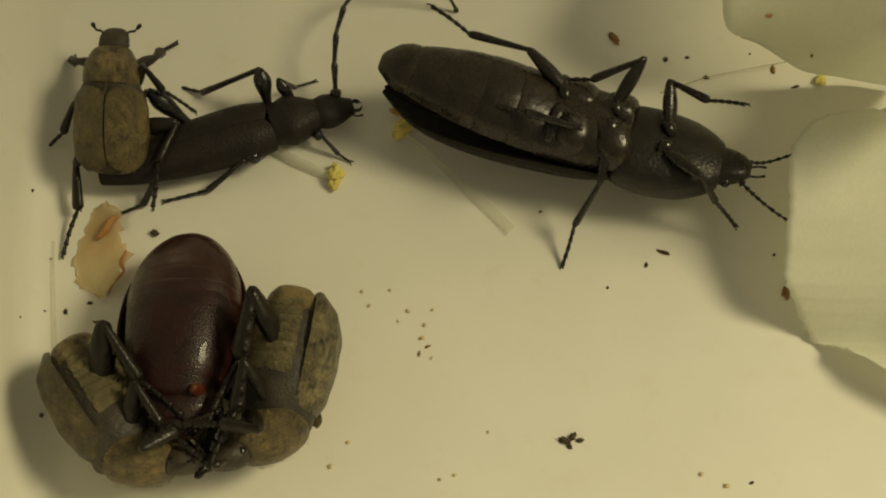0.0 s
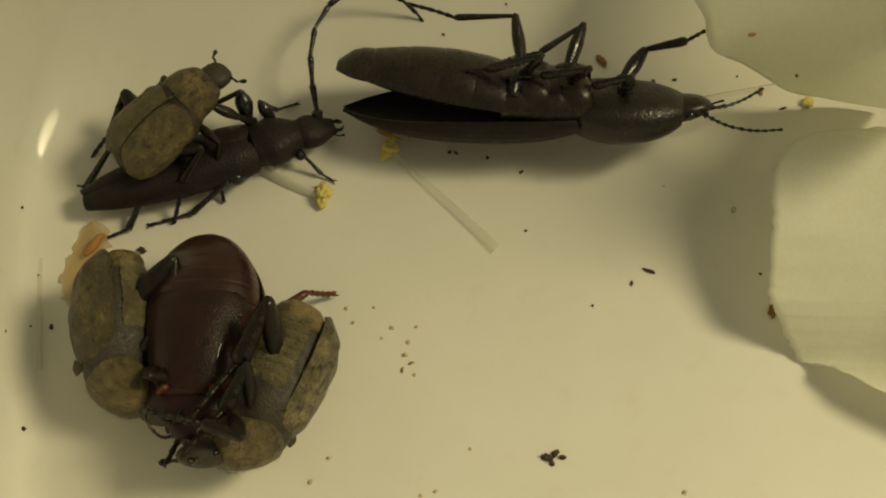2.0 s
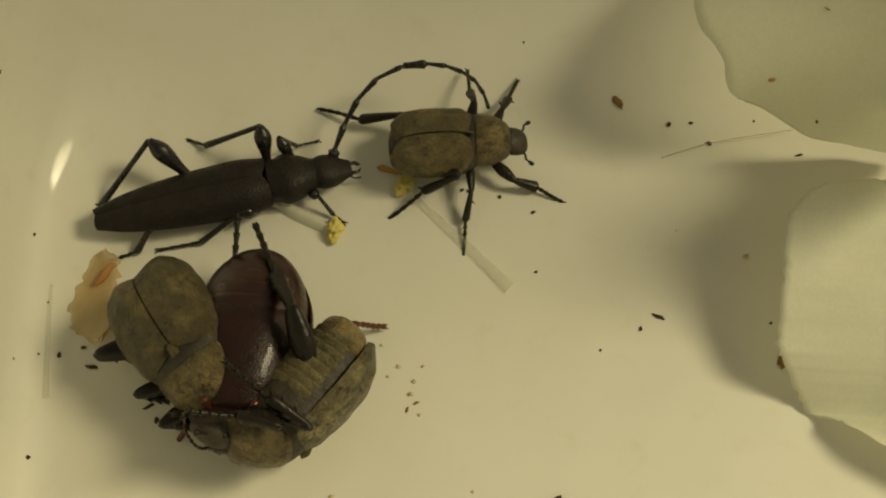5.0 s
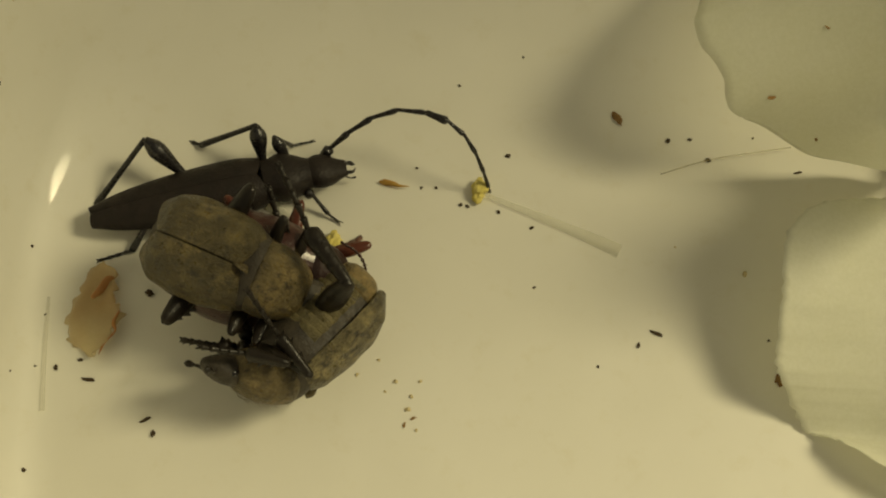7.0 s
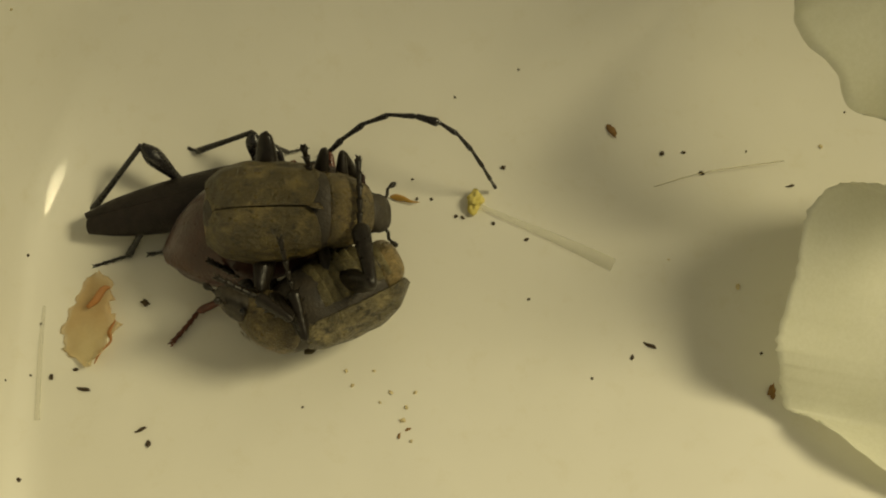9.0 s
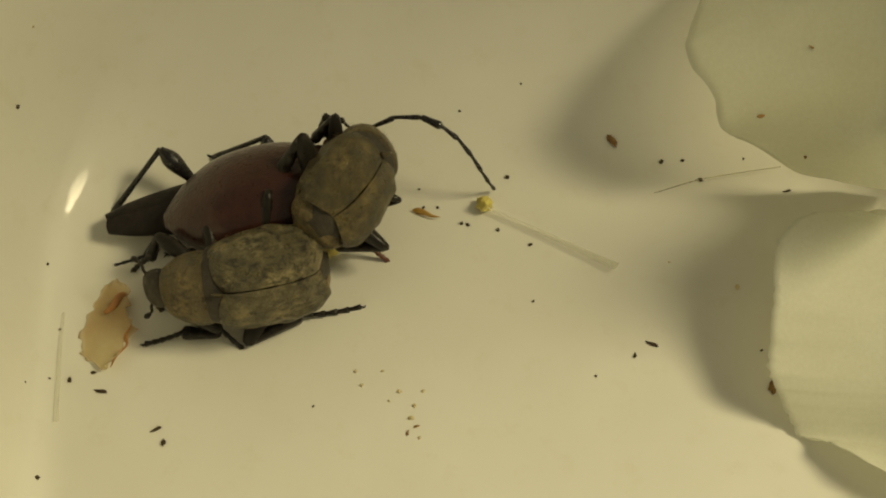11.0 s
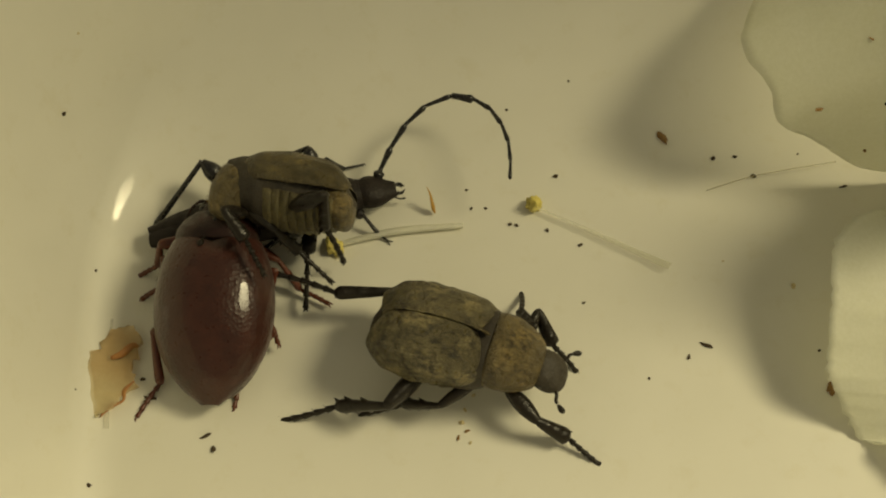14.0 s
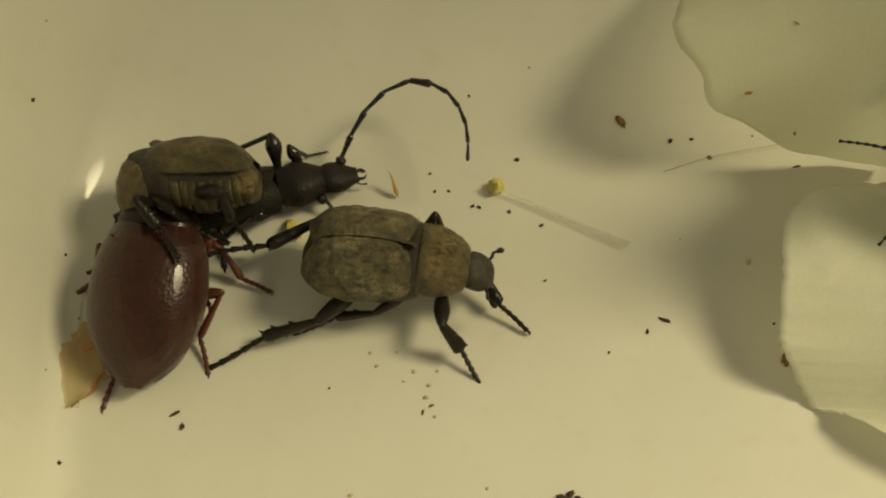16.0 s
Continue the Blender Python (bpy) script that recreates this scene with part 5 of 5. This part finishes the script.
E_FEET = {
    "fr": [(0, 17.3, 6.8, 6.0), (0.5, 9.3, 9.0, 6.0), (1, 12.8, 11.3, 6.0), (1.5, 19.9, 12.9, 4.0), (2, 17.8, 14.0, 5.0), (2.5, 18.4, 9.7, 0.1)],
    "ml": [(0, 7.1, -0.6, 0.1), (0.5, 7.1, -0.1, 0.1), (1, 9.2, 1.7, 0.1), (1.5, 5.9, 1.0, 0.1), (1.8, 8.3, 3.1, 0.5)],
    "fl": [(0, 17.0, 1.0, 2.0), (1.5, 13.0, 1.2, 0.1), (15.5, 16.1, 1.1, 9.0)],
    "hr": [(0, 0.0, 14.3, 6.0), (0.5, -0.9, 14.5, 6.0), (1, 0.8, 15.6, 6.0), (1.5, 2.7, 9.1, 4.0), (2, 0.1, 16.4, 5.0), (3, 9.1, 4.4, 0.1), (3.5, 18.7, 5.1, 0.1)],
    "mr": [(1, 5.3, 14.8, 6.0), (3, 18.1, 5.3, 0.1)],
    "hl": [(2.5, 2.3, 20.8, 0.1), (3.5, 16.2, 16.4, 0.1), (4, 19.8, 15.4, 0.1)],
}
C_FEET = {
    "fr": [(13, -16.0, -7.7, 0.1), (13.5, -3.3, -9.3, 0.1), (14, 6.2, -7.0, 0.1), (14.5, 2.5, -6.2, 0.1), (15, 2.4, -5.3, 0.1), (16, 1.7, -3.5, 0.1)],
    "fl": [(11.5, -14.7, -1.0, 0.1), (12, -17.7, 0.3, 0.1), (13, -5.1, -7.1, 0.1), (13.5, 4.3, -4.7, 0.1), (14, 5.4, -1.0, 0.1), (14.5, 6.8, -2.0, 0.1), (15, 5.8, -0.3, 0.1), (16, 5.5, -0.7, 0.1)],
    "mr": [(13, -17.5, -0.9, 3.0), (13.5, -11.6, -5.1, 0.1), (14, -7.0, -4.0, 0.1), (14.5, -8.6, -1.2, 0.1), (15, -7.3, -2.0, 0.1), (16, -9.1, -0.2, 0.1)],
    "ml": [(11.5, -8.6, -1.5, 0.1), (12, -15.9, -3.5, 0.1), (12.5, -14.7, -5.0, 0.1), (13, -1.6, -3.8, 0.1), (13.5, 0.9, 0.3, 0.1), (14, 2.6, 3.8, 0.1), (14.5, 0.7, 4.4, 0.1), (15, 0.7, 5.4, 0.1), (16, 1.1, 5.6, 0.1)],
    "hr": [(3, -7.9, 0.5, 4.0), (3.5, -7.1, 0.0, 4.0), (4, -7.9, 1.1, 5.0), (4.5, -10.1, 4.8, 5.0), (5, -9.8, 3.8, 5.0), (7.5, -7.8, 10.0, 9.0), (8, 0.7, 8.1, 9.0), (8.5, -2.3, 10.6, 9.0), (9, -3.6, 7.1, 9.0), (13.5, -15.4, -2.9, 0.1), (14, -11.4, -4.3, 0.1), (14.5, -10.9, -4.2, 0.1), (15, -12.8, -5.1, 0.1), (16, -14.1, -2.4, 0.1)],
    "hl": [(7.5, -4.9, 7.5, 9.0), (8, -4.9, 6.2, 10.0), (8.5, -7.6, 9.4, 10.0), (9, -6.6, 7.5, 10.0), (11.5, -5.8, 3.6, 0.8), (12, -8.1, 0.5, 0.3), (12.5, -7.7, 4.3, 2.0), (13.5, -9.4, 3.9, 3.0), (14, -11.6, 4.1, 3.0), (14.5, -12.0, 4.0, 3.0), (15, -12.7, 4.3, 3.0), (16, -14.0, 4.4, 3.0)],
}
D_FEET = {
    "hr": [(1, -4.8, -0.6, 0.1), (1.5, -3.9, 0.7, 0.1), (2, -4.9, -0.5, 0.1), (2.5, -4.8, -0.6, 0.1), (3, -4.9, -0.8, 0.1), (3.5, -5.0, -0.6, 0.1), (4, -5.1, -0.1, 0.1), (5, -2.5, -0.3, 0.1), (7.5, -18.2, -2.2, 0.1), (8, -15.1, -0.1, 0.1), (8.5, -15.1, -0.2, 0.1), (9, -15.1, -0.2, 0.1), (13.5, -14.0, -2.9, 0.1), (14, -14.3, -3.1, 0.1), (14.5, -14.3, -3.2, 0.1), (15, -14.2, -3.1, 0.1), (16, -14.1, -2.3, 0.1)],
    "mr": [(2.5, -4.7, -2.5, 0.1), (3, -4.8, -2.6, 0.1), (3.5, -4.9, -2.7, 0.1), (4, -5.0, -2.6, 0.1), (13.5, -11.7, 0.4, 1.0), (14, -12.0, 0.6, 1.0), (14.5, -12.0, 0.5, 1.0), (15, -12.4, 1.0, 1.0), (16, -14.1, 1.4, 1.0)],
    "fr": [(3.5, -4.4, -4.9, 0.1), (4, -4.8, -5.1, 0.1), (11.5, -2.6, 7.4, 0.1), (13, -6.6, 4.8, 0.1), (13.5, -8.7, 2.7, 0.1), (14, -8.1, 2.5, 0.1), (14.5, -8.2, 2.6, 0.1), (15, -8.0, 2.7, 0.1), (16, -9.9, 2.3, 0.1)],
    "hl": [(4.5, -19.3, -2.6, 0.1), (5, -18.9, -2.3, 0.1), (13, -20.1, -2.8, 0.1), (13.5, -20.4, -3.5, 0.1), (14, -20.2, -3.5, 0.1), (14.5, -20.8, -3.8, 0.1), (15, -20.2, -4.6, 0.1), (16, -20.4, -4.3, 0.1)],
    "ml": [(13.5, -20.2, 4.0, 0.5), (14, -20.7, 3.9, 0.5), (14.5, -20.8, 2.6, 0.5), (15, -22.7, 1.7, 0.5), (16, -22.9, 3.0, 0.5)],
    "fl": [(4.5, -16.2, -6.1, 0.1), (5, -13.9, -6.9, 0.1), (13.5, -21.3, 5.2, 0.3), (14, -21.3, 5.4, 0.3), (14.5, -21.4, 4.9, 0.3), (15, -21.6, 4.9, 0.3), (16, -23.2, 4.1, 0.3)],
}
B_FEET = {
    "hl": [(2.5, -10.9, 2.0, 5.5), (3, -14.1, -0.0, 4.0), (3.5, -11.4, 0.2, 6.0), (4.5, -11.9, 4.7, 5.0), (5, -10.6, 3.8, 5.0), (13, -8.1, 5.8, 3.0), (13.5, -7.6, 4.4, 0.5), (14, -8.2, 5.5, 2.0), (14.5, -9.7, 4.1, 2.0), (15, -10.5, 3.0, 1.0), (16, -12.0, 5.4, 2.0)],
    "ml": [(13, -13.6, -2.0, 6.5), (13.5, -10.1, 4.7, 1.5), (14, -9.1, 4.4, 1.0), (14.5, -10.8, 4.3, 1.5), (15, -11.5, 4.5, 2.0), (16, -13.4, 5.4, 2.0)],
    "fl": [(13, -15.6, 5.4, 5.0), (13.5, -12.7, 2.3, 6.0), (14, -12.4, 2.5, 6.0), (14.5, -13.7, 1.8, 6.0), (15, -13.8, 1.1, 6.0), (16, -15.4, 2.3, 6.0)],
    "fr": [(13.5, -16.8, 5.5, 5.0), (14, -15.8, 5.0, 5.0), (14.5, -16.5, 3.6, 5.0), (15, -17.2, 2.9, 5.0), (16, -19.4, 4.2, 5.0)],
}
ANTENNA_TURNS = ((0, 18, 16), (1, 26, 20), (2, 24, 12), (2.5, 26, 16), (3, 24, 24), (3.5, 20, 20), (4, 18, 24), (5, -6, 12), (7.5, -46, 24), (8, -46, 32), (9, -42, 24), (11.5, -38, 28), (12, -28, 4), (12.5, -40, 32), (13, -24, 12), (13.5, -4, -16), (14, -10, 8), (14.5, -10, 4), (15, -8, 16), (16, -10, 16))
TIP_TURNS = ((0, 18, 12), (3, 18, 12), (3.5, 21, 24), (4, 21, 16), (5, 12, -60), (7.5, 21, 48), (8, 27, 36), (9, 21, 40), (11.5, 9, 44), (12, 33, -40), (12.5, 48, -52), (13, 21, -48), (13.5, 6, -12), (14, 0, -32), (14.5, 3, -28), (15, 0, -36), (16, 0, -40))


def carry(body, legs, rows, feet, clasp_until=-1.0, stride=0.0, folded=lambda t: False, nod=lambda t: 0.0, huddle=-1.0, tuck=1.5):
    """Keys a beetle's body, and its legs so that each claw is where feet puts it; between, the legs hold on or step."""
    walk(body, rows)
    at = {round(t, 2): m for t, m in rows}
    shield, neck = legs["fl"].get("shield"), legs["fl"].get("neck")
    if shield:
        bow = lambda t: Matrix.Translation(neck * MM) @ Matrix.Rotation(math.radians(-nod(t)), 4, "X") @ Matrix.Translation(-neck * MM)
        walk(shield, [(t, bow(t)) for t, m in rows])
    for number, (key, g) in enumerate(legs.items()):
        known = {}
        root_spot, side = g["coxa"].copy(), (1 if g["coxa"].x > 0 else -1)
        pole = g["pole"].copy()
        sway = lambda t: root_spot if "neck" not in g else neck + Matrix.Rotation(math.radians(-nod(t)), 3, "X") @ (root_spot - neck)
        for t, x, y, z in feet.get(key, ()):
            known[round(t, 2)] = at[round(t, 2)].inverted() @ (Vector((x, y, z)) * MM) / MM
        leg_spots = []
        for t, m in rows:
            t = round(t, 2)
            before, after = [s for s in known if s <= t], [s for s in known if s >= t]
            if t in known:
                target = known[t]
            elif before and after and after[0] - before[-1] <= 1.1:
                u = (t - before[-1]) / (after[0] - before[-1])
                target = known[before[-1]].lerp(known[after[0]], u)
            else:
                target = g["rest"].copy()
                if folded(t):
                    target = Vector((side * tuck, root_spot.y - 3.4, root_spot.z - 0.1 if tuck > 1 else -0.9))
                if t <= clasp_until:
                    target = Vector((target.x * 0.45, g["coxa"].y + 0.15 * (target.y - g["coxa"].y), -3.0 * abs(target.z) / 1.9))
                if t <= huddle:
                    target = sway(t) + Vector((-0.25 * side, 2.6 if number > 1 else 1.0, -1.6 if number > 1 else -2.4)) * (abs(g["rest"].z) / 1.9)
                target.y += stride * math.sin(9.0 * t + (number % 2) * math.pi + (number // 2) * math.pi)
                spot = m @ (target * MM)
                if t > clasp_until:
                    spot.z = min(spot.z, 0.5 * MM) if (m.to_3x3() @ Vector((0, 0, 1))).z > 0.5 else spot.z
                spot.z = max(spot.z, 0.1 * MM)
                target = m.inverted() @ spot / MM
            leg_spots.append((t, target))
        leg_rows, bend = [], None
        ends = []
        for t, spot in leg_spots:
            g["coxa"], g["pole"] = sway(t), Vector((side * 0.2, 0.6, -1.0)) if t <= huddle else pole
            if folded(t):
                g["pole"] = Vector((side * 0.2, -0.3, 1.0)) if tuck < 1 else Vector((side * 0.5, 0.5, -0.5))
            thigh = leg_poses(g, spot, bend)[0]
            bend = g["bend"]
            ends.append((t, thigh.to_quaternion(), g["turn"], g["coxa"]))
        for (t0, q0, b0, c0), (t1, q1, b1, c1) in zip(ends, ends[1:] + ends[-1:]):
            if q0.dot(q1) < 0:
                q1 = -q1
            wide = max(q0.rotation_difference(q1).angle, abs(b1 - b0))
            steps = max(1, min(4, round((t1 - t0) / 0.1)), math.ceil(wide / 0.65))
            for k in range(steps):
                u = k / steps
                thigh = q0.slerp(q1, u).to_matrix().to_4x4()
                thigh.translation = c0.lerp(c1, u) * MM
                leg_rows.append((t0 + (t1 - t0) * u, (thigh, *shin_and_foot(g, b0 + (b1 - b0) * u))))
        for piece, n in ((g["leg"], 0), (g["shin"], 1), (g["foot"], 2)):
            walk(piece, [(t, p[n]) for t, p in leg_rows])


def motions():
    nod_b = lambda t: float(np.interp(t, (0, 3, 3.6, 4.2, 7.5, 11, 12, 12.7, 16), (35, 35, 30, 22, 22, 30, 42, 62, 62)))
    nod_c = lambda t: float(np.interp(t, (0, 2.5, 3, 4, 5, 7.5, 9, 11.5, 12.5, 16), (34, 34, 30, 46, 42, 38, 38, 20, 12, 12)))
    carry(chafer_a, chafer_a_legs, A_ROWS, A_FEET, stride=0.8, nod=lambda t: 8.0)
    carry(chafer_b, chafer_b_legs, B_ROWS, B_FEET, clasp_until=16.0, stride=0.25, nod=nod_b, huddle=3.2)
    carry(chafer_c, chafer_c_legs, C_ROWS, C_FEET, clasp_until=10.6, stride=0.25, nod=nod_c, huddle=3.2)
    carry(red_beetle, red_legs, D_ROWS, D_FEET, stride=0.3, folded=lambda t: t < 5.3, tuck=0.5)
    carry(click, click_legs, E_ROWS, E_FEET, stride=0.5, folded=lambda t: t < 2.15)
    gape = lambda a, hinge: pose(0, hinge, 0) @ pose(0, 0, 0, -a) @ pose(0, -hinge, 0)
    for piece, most, hinge in ((click_cases[0], 6, 0.0023), (click_cases[1], 6, 0.0023), (click_cases[2], -6, -0.0020)):
        walk(piece, [(t, gape(a * most, hinge)) for t, a in ((0, 0.9), (0.5, 1), (2.1, 1), (2.4, 0), (16, 0))])
    walk(longhorn_body, [(t, pose(x * MM, y * MM, 0.00155, 0, 0, a - 90)) for t, x, y, a in ((0, -12.0, 8.15, 15.8), (1.5, -12.3, 7.9, 18), (3.5, -12.2, 7.95, 16.5), (5, -12.2, 7.95, 13.7), (7.5, -12.5, 9.1, 14), (9, -12.5, 9.2, 14), (11.5, -12.4, 9.8, 13), (12.5, -12.4, 9.5, 12.5), (14.5, -12.7, 9.1, 13), (16, -12.8, 9.0, 13))])
    rest = Matrix.Rotation(radians(76.3), 4, "Z")
    bend = lambda spot, a, up: Matrix.Translation(spot * MM) @ Matrix.Rotation(radians(a), 4, "Z") @ rest @ Matrix.Rotation(radians(up), 4, "X") @ rest.inverted()
    walk(antenna, [(t, bend(antenna_base, a, up)) for t, a, up in ANTENNA_TURNS])
    walk(antenna_tip, [(t, bend(antenna_joint, a, up)) for t, a, up in TIP_TURNS])
    walk(stamen_one, [(t, pose(x * MM, y * MM, z * MM, 0, b, a)) for t, x, y, z, b, a in ((0, -1.9, 9.0, 0, 0, 40), (4.9, -1.9, 9.0, 0, 0, 40), (5.4, 0.4, 9.2, 0, 0, 52), (6.2, 2.9, 9.6, 0, 0, 63), (9.2, 2.95, 9.6, 0, 0, 62), (11.3, 3.05, 9.7, 0.36, 80, 61), (16, 3.1, 9.7, 0.36, 80, 61))])
    walk(stamen_two, [(t, pose(x * MM, y * MM, 0, 0, 0, a)) for t, x, y, a in ((0, -6.0, 5.9, 65), (5, -5.9, 5.9, 65), (9, -6.0, 6.0, 40), (11.5, -7.0, 7.0, -30), (13, -8.3, 7.3, -60), (14.5, -9.4, 7.3, -73), (16, -9.6, 7.3, -75))])
    walk(splinter, [(t, pose(x * MM, y * MM, 0.18 * MM, 0, -up, a)) for t, x, y, a, up in ((0, -2.62, 10.46, -28, 4), (4, -2.95, 10.49, -28, 4), (5, -3.43, 10.36, -20, 4), (7.5, -3.08, 10.30, -12, 4), (11.5, -1.26, 9.70, -20, 4), (12.5, -2.69, 10.13, -4, 4), (13, -2.71, 9.78, 120, 35), (13.5, -2.95, 9.67, 115, 55), (14.5, -2.79, 9.59, 115, 55), (16, -2.95, 9.59, 118, 50))])
    for ob, away in ((pollen_grain, (6.5, 1.5)), (brown_flake, (8.5, 1.0))):
        m = ob.matrix_basis.copy()
        walk(ob, [(t, Matrix.Translation((u * away[0] * MM, u * away[1] * MM, 0)) @ m) for t, u in ((0, 0), (3.4, 0), (4.6, 1), (16, 1))])
    walk(scrap, [(t, pose(x * MM, y * MM, z * MM, 0, b, a)) for t, x, y, z, b, a in ((0, -19.9, 1.7, 0, 0, 0), (9, -19.9, 1.6, 0, 0, 0), (12.5, -19.9, 1.6, 0, 0, -3), (12.9, -21.6, -0.2, 0.2, 12, -12), (14.5, -22.4, -1.0, 0.3, 18, -16), (16, -22.2, -1.6, 0.25, 16, -16))])
    rising = lambda t, lift: (t, (0, -0.35 * lift, lift, 0, 0, 0))
    for petal, rows in ((upper_petal, [rising(*r) for r in ((0, 0), (2.3, 0), (2.55, 2.5), (2.9, 4.0), (3.4, 4.6), (4.3, 3.6), (4.9, 0.6), (5.6, 1.4), (6.4, 2.6), (7.3, 0), (8.0, 0))]
                         + [(8.2, (8.3, -5.7, 7.6, -2.8, 0, 13.7)), (8.6, (8.3, -5.7, 7.6, -2.8, 0, 13.7)), (9.0, (7.7, -5.1, 5.0, -4.1, -5.2, 8.3)), (9.2, (7.4, -4.9, 4.8, -4.0, -5.0, 8.0)), (10.4, (2.4, -1.5, 1.8, -1.2, -1.5, 2.5)), (11.3, (0, 0, 0, 0, 0, 0)), (12.7, (0, 0, 0, 0, 0, 0)), (12.95, (1.8, 0.3, 1.6, 0, 0, 0)), (13.15, (1.3, 0.2, 1.0, 0, 0, 0)), (13.5, (0.7, 0.4, 0.3, 0, 0, 0)), (14.5, (0, 0, 0, 0, 0, 0)), (15, (-0.8, 0, 0, 0, 0, 0)), (16, (-0.8, 0, 0, 0, 0, 0))]),
                        (lower_petal, [(t, (0.1 * u, 2.1 * u, 5.4 * u + 1.6 * v, 5.6 * u + 2.2 * v, 10.9 * u + 3.8 * v, -1.7 * u + 1.4 * v)) for t, u, v in ((0, 0, 0), (8.0, 0, 0), (8.2, 1, 0), (8.6, 1, 0), (9.2, 1, 1), (10.4, 0.3, 0.2), (11.3, 0, 0))] + [(t, (x, 0, 0, 0, 0, 0)) for t, x in ((11.8, 0.7), (12.7, 0.7), (13, 1.3), (13.5, 0.3), (14.5, 0), (16, 0))])):
        walk(petal, [(t, pose(x * MM, y * MM, z * MM, a, b, c)) for t, (x, y, z, a, b, c) in rows])


motions()
